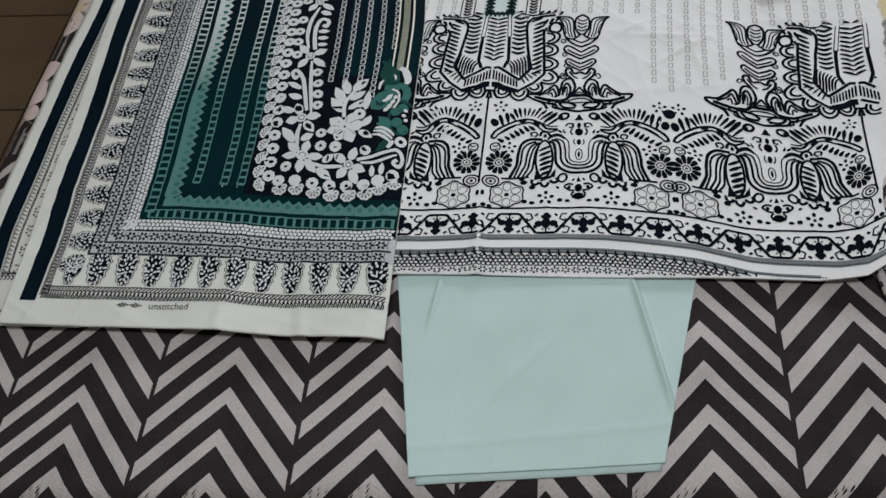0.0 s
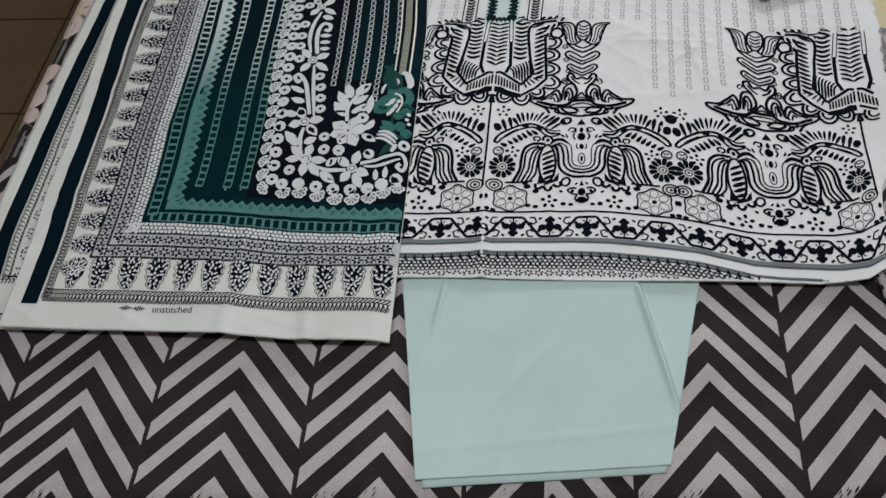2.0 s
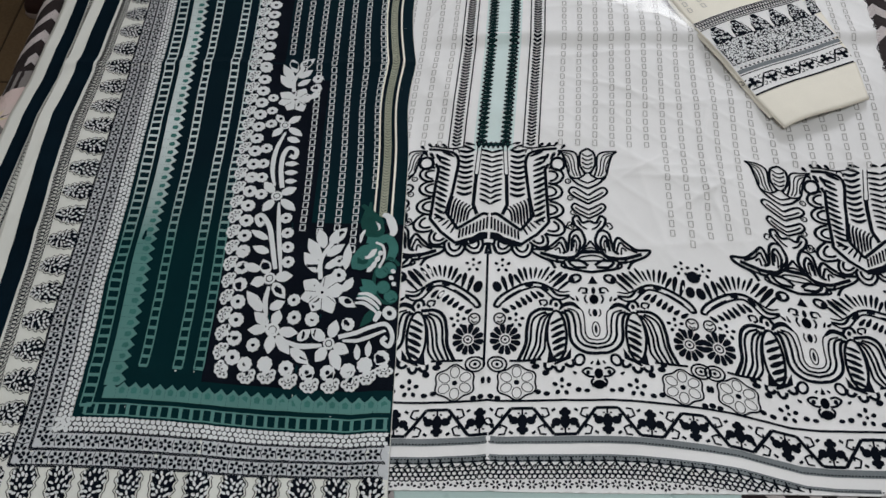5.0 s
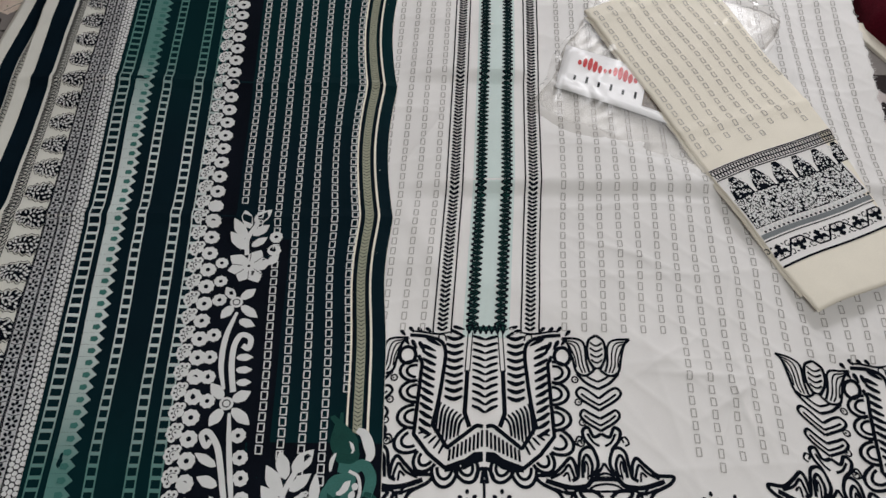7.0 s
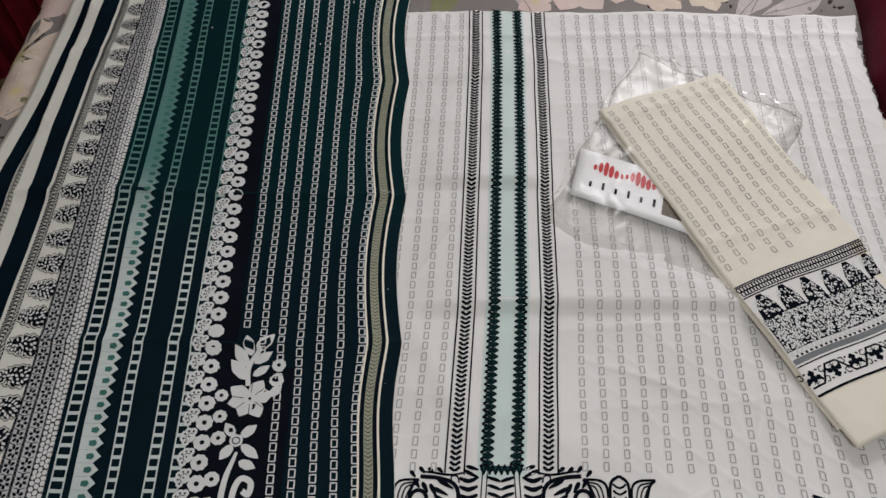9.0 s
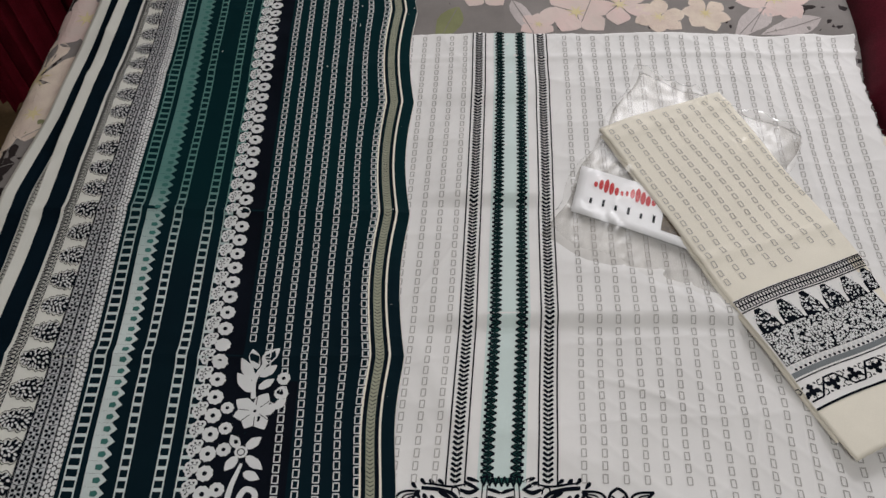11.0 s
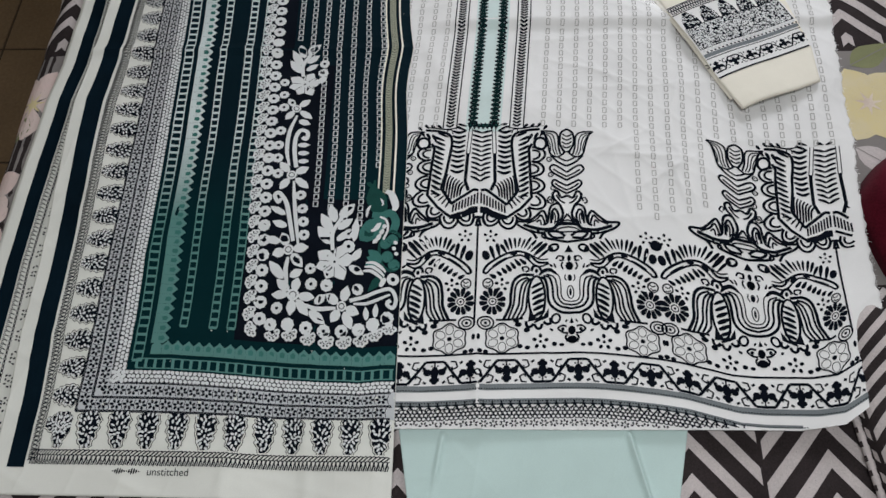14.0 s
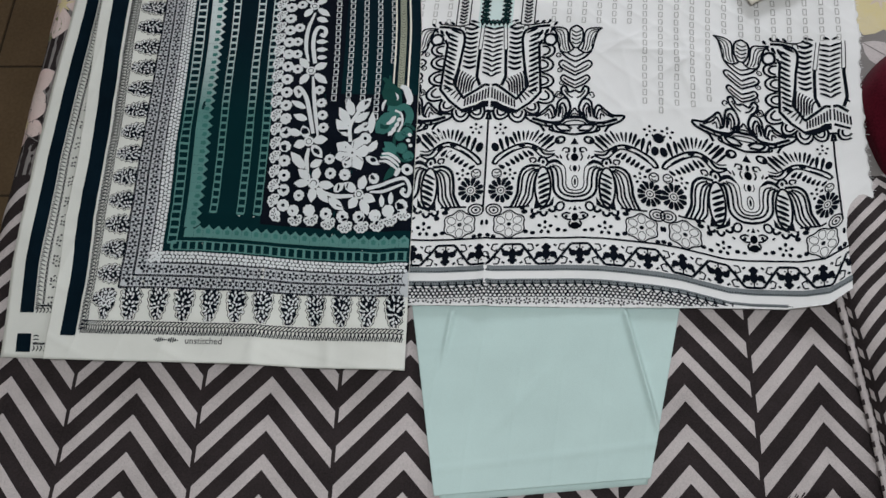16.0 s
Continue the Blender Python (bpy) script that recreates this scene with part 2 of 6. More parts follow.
# ---- the room ----
FLOOR_X, FLOOR_Y = (-2.6, 2.6), (-2.2, 3.2)
floor = tagged(boxed("floor", (*FLOOR_X, *FLOOR_Y, -0.1, -0.004), GROUT), "brown ceramic floor tiles with dark joints", "floor", kind="structure")
tagged(boxed("ceiling", (*FLOOR_X, *FLOOR_Y, 2.75, 2.85), CEILPAINT), "plain white painted ceiling", "ceiling", kind="structure")
for nm, dims in (("wall_west", (-2.7, -2.6, -2.3, 3.3, -0.1, 2.85)), ("wall_east", (2.6, 2.7, -2.3, 3.3, -0.1, 2.85)),
                 ("wall_north", (-2.6, 2.6, 3.2, 3.3, -0.1, 2.85)), ("wall_south", (-2.6, 2.6, -2.3, -2.2, -0.1, 2.85))):
    tagged(boxed(nm, dims, WALLPAINT), "plain painted plaster wall", "wall", kind="structure")

# ---- bed ----
BED_L, BED_R, BED_B, TOP = -0.853, 0.98, 2.3, 0.570


def lumps(x, y):
    """The soft unevenness of the mattress, shared by all that lies on it."""
    return 0.003 * np.sin(3.1 * x + 1.2) * np.sin(2.7 * y + 0.4) + 0.0012 * np.sin(9 * x - 4 * y) + 0.0010 * np.sin(5 * x + 11 * y + 1) + 0.0022 * np.sin(13 * x + 5 * np.sin(3 * y)) * np.sin(9 * y - 4 * x)


def crumple(x, y, seed, amp):
    """Soft creases: warped waves in several directions."""
    h = np.zeros(np.shape(x))
    for k in range(9):
        a = 1.7 * k + seed * 2.3
        fr = 26 + 13 * k
        w = fr * (x * math.cos(a) + y * math.sin(a)) + 2.2 * np.sin(3.1 * x + 1.3 * k + seed) + 1.9 * np.sin(4.3 * y + 2.1 * k + seed)
        m = np.clip(np.sin(2.7 * x + 5.1 * y * math.cos(a) + 3 * k + seed), 0, 1)
        h = h + np.exp(-np.abs(np.sin(w / 2)) * 3.0) * m * (26 / fr) ** 0.6
    return amp * (h - 0.5)


def front(x):
    return 0.150 + 0.061 * x


def on_sheet(s, y, off):
    """The bed sheet: s is x on top and runs on down the side, y runs on down the front."""
    s, y = np.asarray(s, float), np.asarray(y, float)
    r = 0.05
    x, z = s.copy(), np.full(s.shape, TOP)
    nx, nz = np.zeros(s.shape), np.ones(s.shape)
    d = np.maximum(BED_L + r - s, 0)
    a = np.minimum(d / r, math.pi / 2)
    down = np.maximum(d - r * math.pi / 2, 0)
    x = np.where(d > 0, BED_L + r - r * np.sin(a), x)
    z = z - r * (1 - np.cos(a)) - down
    nx, nz = nx - np.sin(a), np.cos(a)
    e = np.maximum(front(s) + 0.03 - y, 0)
    b = np.minimum(e / 0.03, math.pi / 2)
    yy = np.where(e > 0, front(s) + 0.03 - 0.03 * np.sin(b), y)
    z = z - 0.03 * (1 - np.cos(b)) - np.maximum(e - 0.03 * math.pi / 2, 0)
    flat = np.clip(1 - down / 0.05, 0, 1)
    z = z + lumps(x, yy) * flat + 0.0016 * np.sin(31 * s + 9 * np.sin(7 * y)) * np.sin(5 * y + 2 * s) * flat + crumple(x, yy, 4.0, 0.0016) * flat
    z = z - 0.012 * smooth(0.46, 0.56, x) * smooth(0.62, 0.5, yy) * flat
    x = x + 0.012 * np.sin(9 * y + 1) * np.minimum(down * 5, 1) * (d > 0)
    return np.c_[x + nx * off, yy - np.sin(b) * off, z + nz * off * np.cos(b)]


bed = tagged(new("bed"), "double bed with a patchwork print sheet over its mattress", "bed")
boxed("mattress", (BED_L + 0.03, BED_R - 0.02, 0.26, BED_B - 0.03, 0.30, 0.545), SHEETLIGHT, bed, "pale fabric mattress", bevel=0.03)
boxed("bed_base", (BED_L + 0.05, BED_R - 0.05, 0.24, BED_B - 0.05, 0.08, 0.298), WOOD, bed, "brown wooden bed base", bevel=0.006)
for i, (x, y) in enumerate(((-0.70, 0.32), (0.86, 0.32), (-0.70, 2.15), (0.86, 2.15))):
    boxed("bed_leg", (x - 0.035, x + 0.035, y - 0.035, y + 0.035, 0.0, 0.079), WOOD, bed, bevel=0.004)
sheet = tagged(new("bed_sheet"), "cotton bed sheet with charcoal chevrons and pale flowers", "bed sheet")
cloth("sheet_cloth", np.r_[np.linspace(BED_L - 0.36, BED_L - 0.08, 24), np.linspace(BED_L - 0.075, BED_L + 0.08, 44), np.linspace(BED_L + 0.09, BED_R, 240)], np.r_[np.linspace(-0.04, 0.26, 75), np.linspace(0.265, BED_B, 300)], on_sheet, 0.002, SHEETDARK, sheet, "charcoal cotton ground")
CH_P, CH_V, CH_W, CH_RISE = 0.2140, 0.0575, 0.0245, 0.112
chev = Ink()


def chevrons(ink, u0, u1, v0, v1, phase_u, phase_v, pu=CH_P, pv=CH_V, w=CH_W, rise=CH_RISE, shear=0.0):
    for i in range(math.floor((u0 - phase_u) / pu) - 1, math.ceil((u1 - phase_u) / pu) + 1):
        a = phase_u + i * pu
        for j in range(math.floor((v0 - phase_v) / pv) - 2, math.ceil((v1 - phase_v) / pv) + 1):
            b = phase_v + j * pv + shear * (a + pu / 2 - 0.315) + 0.002 * math.sin(i * 5.1)
            gap, mid = 0.003, a + pu / 2
            n = 20
            for k in range(n):
                ps = []
                for t in (k / n, (k + 1) / n):
                    u = a + gap + t * (pu - 2 * gap)
                    ps.append((u, b + rise * (1 - abs(u - mid) / (pu / 2))))
                (p0, q0), (p1, q1) = ps
                ww = w * (1 + 0.06 * math.sin(i * 3 + j * 7))
                if p0 < u0 or p1 > u1 or min(q0, q1) < v0 or max(q0, q1) + ww > v1:
                    continue
                for h in range(4):
                    h0, h1 = ww * h / 4, ww * (h + 1) / 4
                    ink.face([(p0, q0 + h0), (p1, q1 + h0), (p1, q1 + h1), (p0, q0 + h1)])


chevrons(chev, BED_L - 0.36, 0.10, -0.04, 0.69, 0.0040 - 4 * CH_P, 0.1723, shear=0.028)
chevrons(chev, 0.10, 0.60, -0.04, 0.69, 0.412 - 0.4, 0.160, pu=0.2, pv=0.0585, w=0.025, shear=0.177)
chevrons(chev, BED_L - 0.36, BED_R, 1.18, 1.48, -0.05 - 4 * CH_P, 0.28)
chev.build("chevron_print", on_sheet, SHEETLIGHT, sheet, lift=0.0009, label="pale grey chevron stripes")["kind"] = "stuff"

# ---- mint trousers cloth ----
def on_trouser(u, v, off):
    """u, v from 0 to 1 across and up the folded cloth."""
    xl, xr = -0.056 - 0.058 * v, 0.254 + 0.072 * v
    x = xl + (xr - xl) * u
    y = 0.180 + 0.036 * u + (0.53 - 0.180 - 0.036 * u) * v
    z = TOP + 0.0105 + lumps(x, y) + crumple(x, y, 1.0, 0.0024)
    d = x - 0.226 - 0.23 * (0.47 - y)
    z = z + ridge(d, 0.0075, 0.0045) * smooth(0.26, 0.33, y) * smooth(0.471, 0.456, y) - 0.0040 * smooth(-0.001, 0.005, d) * smooth(0.24, 0.30, y)
    z = z + 0.0015 * np.sin(7 * x + 12 * y) + ridge(x + 0.045 - 0.16 * (y - 0.42), 0.0060, 0.0045) * smooth(0.36, 0.42, y) * smooth(0.466, 0.45, y)
    z = z + ridge(x - 0.05 - 0.9 * (y - 0.30), 0.0022, 0.010) * smooth(0.24, 0.30, y) * smooth(0.42, 0.34, y)
    z = z + ridge(y - 0.225 - 0.15 * x, 0.001, 0.006)
    return np.c_[x, y, z + off]


trouser = tagged(new("trouser_fabric"), "folded plain mint green cotton trouser fabric on the bed", "fabric")
cloth("upper_fold", np.linspace(0, 1, 220), np.linspace(0, 1, 180), on_trouser, 0.0035, MINT, trouser)
cloth("lower_fold", np.linspace(0.025, 0.992, 50), np.linspace(-0.026, 0.97, 50), lambda u, v, o: on_trouser(u, v, o) - (0, 0, 0.0042), 0.0035, MINT, trouser)


# ---- printed shirt fabric ----
def on_shirt(u, v, off):
    u, v = np.asarray(u, float), np.asarray(v, float)
    x = u + np.interp(v, [0.4, 0.6, 0.81, 1.0, 1.22, 1.49, 1.72, 1.87], [0.004, 0.009, 0.013, 0.0205, 0.0385, 0.053, 0.064, 0.0685])
    x = x + np.interp(v, [0.76, 0.93, 1.0, 1.42, 1.59, 1.8, 1.87], [-0.007, -0.003, 0.007, 0.007, 0.017, 0.032, 0.047]) * np.clip(u / 0.615, 0, 1) ** 2
    low = np.interp(x, [-0.07, 0.01, 0.08, 0.16, 0.20, 0.237, 0.275, 0.313, 0.349, 0.385, 0.42, 0.46, 0.50, 0.537, 0.574, 0.60],
                    [-0.0065, -0.0025, 0.0, 0.0025, 0.0015, -0.0015, -0.0055, -0.0115, -0.0215, -0.031, -0.0335, -0.0335, -0.033, -0.0275, -0.0055, 0.008])
    high = np.interp(x, [0.0, 0.28, 0.36, 0.405, 0.435, 0.48, 0.62], [0.0, 0.0, -0.008, -0.018, -0.030, -0.043, -0.042])
    f = smooth(0.62, 0.85, v)
    y = v + low * (1 - f) + high * f * (1 - smooth(1.0, 1.25, v))
    y = np.maximum(y, hem(x))
    z = TOP + 0.0165 + lumps(x, y) + crumple(x, y, 2.0, 0.0033) * smooth(0.47, 0.56, y)
    for at, a in ((1.238 + 0.006 * np.sin(4 * x), 0.0115), (1.466 + 0.010 * x, 0.0105), (1.700 + 0.02 * x, 0.005)):
        d = y - at
        z = z + a * smooth(-0.030, 0.0, d) * np.exp(-np.maximum(d, 0) / 0.085) * smooth(-0.13, -0.015, x) * (1 - 0.85 * smooth(0.08, 0.14, x) * smooth(1.28, 1.40, at))
    z = z + ridge(y - 1.80 - 0.03 * x, 0.0032, 0.009)
    for cx, cy, ax, ay, a in ((0.335, 0.905, 0.045, 0.028, 0.0048), (0.345, 0.890, -0.012, 0.050, 0.0042), (0.300, 0.935, 0.060, -0.004, 0.0036), (0.255, 0.960, 0.050, 0.030, 0.0030), (0.36, 1.06, 0.02, 0.07, 0.0036), (0.22, 1.12, 0.08, -0.03, 0.0034), (-0.06, 1.33, 0.05, 0.08, 0.0040), (-0.05, 1.58, 0.06, 0.05, 0.0036)):
        ln = math.hypot(ax, ay)
        p, q = ((x - cx) * ax + (y - cy) * ay) / ln, ((y - cy) * ax - (x - cx) * ay) / ln
        z = z + a * np.exp(-(p / ln) ** 2) * np.exp(-np.abs(q) / 0.007)
    z = z + ridge(x - 0.010, 0.0040, 0.009) * smooth(0.86, 0.70, y)
    z = z + 0.0034 * np.sin(30 * (x - 0.3 * y) + 2 * np.sin(9 * y)) * smooth(0.85, 1.15, y) * smooth(1.35, 1.15, y) * smooth(0.0, 0.2, x)
    z = z + ridge((x + 0.05) + 0.45 * (y - 1.1), 0.003, 0.016) * smooth(0.95, 1.05, y) * smooth(1.25, 1.12, y)
    z = z + ridge(x - 0.335 - 0.5 * (y - 0.9), 0.0022, 0.008) * smooth(0.78, 0.86, y) * smooth(1.0, 0.9, y)
    z = z + 0.010 * smooth(0.52, 0.64, x) * smooth(0.75, 0.55, y) + 0.0036 * np.sin(44 * x + 6 * y) * smooth(0.45, 0.6, x)
    z = z + 0.0010 * np.sin(17 * x + 5 * np.sin(6 * y))
    return np.c_[x, y, z + off]


def hem(x):
    return np.interp(x, [-0.3, 0.0, 0.3, 0.47, 0.534, 0.62, 0.66], [0.462, 0.464, 0.467, 0.469, 0.479, 0.537, 0.565])


def shirt_keep(p):
    edge = np.interp(p[:, 1], [0.5, 0.76, 0.93, 1.02, 1.42, 1.59, 1.8, 1.87], [0.616, 0.611, 0.620, 0.634, 0.668, 0.688, 0.713, 0.728])
    return (p[:, 1] > hem(p[:, 0]) + 0.0015) & (p[:, 0] > -0.16) & (p[:, 0] < edge)


SHIRT_R = 0.622
shirt = tagged(new("shirt_fabric"), "white cotton shirt fabric with black floral hem print and green neckline", "fabric")


def ragged(p):
    edge = p[:, 0] > on_shirt(np.full(len(p), SHIRT_R), p[:, 1], 0)[:, 0] - 0.004
    p[:, 0] += np.where(edge, 0.0025 * np.sin(p[:, 1] * 210) * np.sin(p[:, 1] * 61), 0)
    return p


cloth("shirt_cloth", np.linspace(-0.20, SHIRT_R, 300), np.linspace(0.44, 1.872, 500), on_shirt, 0.003, WHITE, shirt, extra=ragged)
# rows of small grey oblongs
dash = Ink()
for k in range(-8, 24):
    u = 0.0 + (0.104 + 0.0268 * k if k >= 0 else -0.085 + 0.0262 * (k + 1))
    if u > SHIRT_R - 0.012:
        continue
    for j in range(68):
        v = 0.78 + 0.0165 * j
        if v > 1.866:
            continue
        if v < 0.985 and (u < 0.24 or u > 0.385):
            continue
        if v < 0.81 + 0.06 * abs(u - 0.30) / 0.06 * 0.3:
            continue
        dash.oblong(u - 0.0030, u + 0.0030, v, v + 0.0104, 0.0016)
dash.build("oblong_print", on_shirt, GREYDASH, shirt, keep=shirt_keep, label="rows of small grey printed oblongs")
# neckline trims
mint, zig, zigdark = Ink(), Ink(), Ink()
for sgn in (-1, 1):
    for uu, w in ((0.0705, 0.0022), (0.0465, 0.0022)):
        trim = Ink()
        trim.stroke([(sgn * uu, 0.99), (sgn * uu, 1.871)], w)
        trim.build("neckline_line", on_shirt, BLACK, shirt, label="black printed line")
    herring = Ink()
    c = sgn * 0.0585
    for j in range(128):
        v = 0.995 + 0.00685 * j
        for q in (-1, 1):
            herring.stroke([(c, v), (c + q * 0.0066, v + 0.0048)], 0.0038)
    herring.build("herringbone_trim", on_shirt, BLACK, shirt, label="black herringbone stripe")["kind"] = "stuff"
    for j in range(96):
        v = 1.0 + 0.0091 * j
        zig.oval(sgn * 0.0185, v + 0.0045, 0.0070, 0.0050, n=6)
        zigdark.stroke([(sgn * 0.0275, v), (sgn * 0.0165, v + 0.0045), (sgn * 0.0275, v + 0.0090)], 0.0030)
        zigdark.stroke([(sgn * 0.0105, v - 0.0045), (sgn * 0.0190, v), (sgn * 0.0105, v + 0.0045)], 0.0022)
mint.quadgrid(-0.031, 0.031, 0.985, 1.871)
for j in range(7):
    zig.oval(-0.0225 + 0.0075 * j, 0.997, 0.0045, 0.0050, n=6)
    zigdark.stroke([(-0.0262 + 0.0075 * j, 1.003), (-0.0225 + 0.0075 * j, 0.990), (-0.0187 + 0.0075 * j, 1.003)], 0.0022)
mint.build("neckline_panel", on_shirt, MINTINK, shirt, lift=0.0004, label="pale mint neckline panel")
zig.build("zigzag_green", on_shirt, DEEPGREEN, shirt, lift=0.0008, label="green zigzag print")["kind"] = "stuff"
zigdark.build("zigzag_black", on_shirt, BLACK, shirt, lift=0.0011, label="black zigzag edge")["kind"] = "stuff"


# ---- printed dupatta ----
DUP_T = 2.05


def on_dupatta(u, v, off):
    u, v = np.asarray(u, float), np.asarray(v, float)
    x = u - (v - 0.7) / 0.78 * np.interp(u, [-0.66, -0.53, -0.35, -0.11], [0, 0.032, 0.028, 0.004])
    x = x + (np.interp(v, [0.358, 0.49, 0.6, 0.695, 0.9, 1.05, 1.2, 1.8], [-0.682, -0.688, -0.699, -0.702, -0.713, -0.722, -0.712, -0.714]) + 0.724) * smooth(-0.58, -0.70, u)
    x = x + (0.004 - 0.011 * np.abs(np.sin(math.pi * (v - 1.165) / 0.255))) * smooth(-0.24, -0.12, u) * smooth(0.93, 1.12, v)
    z = TOP + 0.0265 + lumps(x, v) + crumple(x, v, 3.0, 0.0028)
    z = z + 0.0032 * np.sin(33 * x + 2 * v) * smooth(0.62, 0.40, v) * smooth(-0.55, -0.4, x) + ridge(v - 1.42, 0.0042, 0.010) + ridge(v - 1.165, 0.0042, 0.010) + ridge(v - 1.78 - 0.06 * x, 0.0016, 0.01)
    z = z + ridge(v - 0.625 - 0.03 * x, 0.0012, 0.010) + 0.0010 * np.sin(15 * x + 6 * np.sin(5 * v)) + 0.0012 * np.sin(9 * v + 20 * x)
    z = z + ridge(x + 0.345, 0.0030, 0.010) * smooth(0.62, 0.5, v) + ridge(x + 0.23 + 0.1 * (v - 0.4), 0.0028, 0.010) * smooth(0.56, 0.46, v)
    z = z - 0.005 * smooth(-0.135, -0.108, x)
    sag = np.interp(x, [-0.52, -0.45, -0.373, -0.297, -0.23, -0.163, -0.115], [0, -0.001, -0.006, -0.012, -0.016, -0.019, -0.014])
    return np.c_[x, v + sag * np.interp(v, [0.40, 0.47, 0.545, 0.60, 0.80], [0.2, 0.4, 1, 1, 0]), z + off]


dupatta = tagged(new("dupatta"), "folded dupatta in navy and teal with white lace-like printed borders", "shawl")
cloth("upper_layer", np.linspace(-0.724, -0.110, 330), np.linspace(0.362, DUP_T, 480), on_dupatta, 0.003, SHAWLWHITE, dupatta)


def on_under(u, v, off):
    """The lower layer that shows beside the upper one: u is metres inwards from its left edge."""
    u, v = np.asarray(u, float), np.asarray(v, float)
    x = np.interp(v, [0.37, 0.526, 0.73, 0.89, 1.06, 1.14, 1.32, 1.465, 1.64, 1.83], [-0.764, -0.782, -0.792, -0.787, -0.787, -0.776, -0.778, -0.780, -0.764, -0.762]) + u
    z = TOP + 0.0115 + lumps(x, v) + crumple(x, v, 5.0, 0.0015) + 0.0012 * np.sin(21 * v + 30 * x) + ridge(v - 1.42, 0.0012, 0.01)
    return np.c_[x, v, z + off]


cloth("under_layer", np.linspace(0, 0.20, 30), np.linspace(0.366, DUP_T, 200), on_under, 0.003, SHAWLWHITE, dupatta)
u_navy = Ink()
u_navy.quadgrid(0.024, 0.048, 0.44, DUP_T)
u_navy.quadgrid(0.024, 0.048, 0.375, 0.405)
u_navy.build("under_navy_stripe", on_under, NAVY, dupatta, label="navy stripe")
XS, YB = -0.660, 0.410  # outer corner of the lace border
RIGHT = -0.1105
navy = Ink()
navy.quadgrid(-0.702, -0.671, 0.400, DUP_T)
navy.build("navy_stripe", on_dupatta, NAVY, dupatta, label="navy stripe")
ground = Ink()
ground.quadgrid(XS + 0.134, RIGHT, YB + 0.134, DUP_T)
ground.build("dark_ground", on_dupatta, GROUND, dupatta, lift=0.0006, label="navy to teal dyed ground")
lad, scal, scald = Ink(), Ink(), Ink()


def ladder(ink, c, w, v0, v1, pitch=0.0140, rung=0.0046, rail=0.0019, upright=True):
    sw = (lambda p: p) if upright else (lambda p: [(b, a) for a, b in p])
    for q in (-1, 1):
        ink.stroke(sw([(c + q * w / 2, v0), (c + q * w / 2, v1)]), rail)
    n = int((v1 - v0) / pitch)
    for j in range(n + 1):
        ink.stroke(sw([(c - w / 2, v0 + j * pitch), (c + w / 2, v0 + j * pitch)]), rung)


ladder(lad, XS + 0.149, 0.0155, YB + 0.150, DUP_T)
ladder(lad, YB + 0.1455, 0.0150, XS + 0.150, RIGHT - 0.004, upright=False)
for c, w in ((-0.4465, 0.0115), (-0.3995, 0.0125), (-0.3705, 0.0125)):
    ladder(lad, c, w, YB + 0.206, DUP_T)
lad.build("ladder_print", on_dupatta, LADDER, dupatta, lift=0.0012, label="ladder-like printed stripes")
for j in range(100):
    v = YB + 0.178 + 0.0165 * j
    if v > DUP_T - 0.02:
        break
    u = XS + 0.166
    scal.face([(u, v), (u + 0.020, v), (u + 0.024, v + 0.004), (u + 0.0285, v + 0.00825), (u + 0.024, v + 0.0125), (u + 0.020, v + 0.0163), (u, v + 0.0163)])
    scald.face([(u + 0.011, v + 0.005), (u + 0.018, v + 0.004), (u + 0.021, v + 0.008), (u + 0.018, v + 0.012), (u + 0.011, v + 0.011)])
for j in range(40):
    u = XS + 0.168 + 0.0165 * j
    if u + 0.0165 > RIGHT:
        break
    v = YB + 0.160
    scal.face([(u, v), (u + 0.0163, v), (u + 0.0163, v + 0.015), (u + 0.0125, v + 0.018), (u + 0.00825, v + 0.0225), (u + 0.004, v + 0.018), (u, v + 0.015)])
    if j > 0:
        scald.face([(u + 0.005, v + 0.007), (u + 0.011, v + 0.007), (u + 0.012, v + 0.013), (u + 0.008, v + 0.016), (u + 0.004, v + 0.013)])
scal.build("scallop_print", on_dupatta, LADDER, dupatta, lift=0.0017, label="pointed scallop edging")
scald.build("scallop_centre", on_dupatta, GREEN, dupatta, lift=0.0022)
chain = Ink()
for k in range(7):
    v = (0.905, 0.790, 0.800, 0.820, 0.826, 1.150, 1.190)[k]
    while v < DUP_T - 0.02:
        c = -0.1560 - 0.0248 * k - (0.0095 - 0.0013 * k) * float(smooth(0.86, 1.2, v)) * (0.4 + 0.3 * k)
        chain.oblong(c - 0.0036, c + 0.0036, v, v + 0.0098, 0.0017)
        v += 0.0136
chain.build("chain_print", on_dupatta, PALE, dupatta, lift=0.0012, label="white chain-like stripes")


# ---- the shirt's hem print: drawn for one half of the repeat and mirrored ----
U0, UX, AX = -0.0010, 0.1455, 0.2860  # mirror lines of the repeat


def wave(*pts, n=8):
    """A smooth curve through a few points."""
    p = np.array(pts, float)
    if len(p) < 3:
        return p
    e = np.r_[[2 * p[0] - p[1]], p, [2 * p[-1] - p[-2]]]
    out = []
    for a, b, c, d in zip(e, e[1:], e[2:], e[3:]):
        for t in np.linspace(0, 1, n, endpoint=False):
            out.append(0.5 * (2 * b + (c - a) * t + (2 * a - 5 * b + 4 * c - d) * t * t + (3 * b - a - 3 * c + d) * t ** 3))
    return np.array(out + [p[-1]])


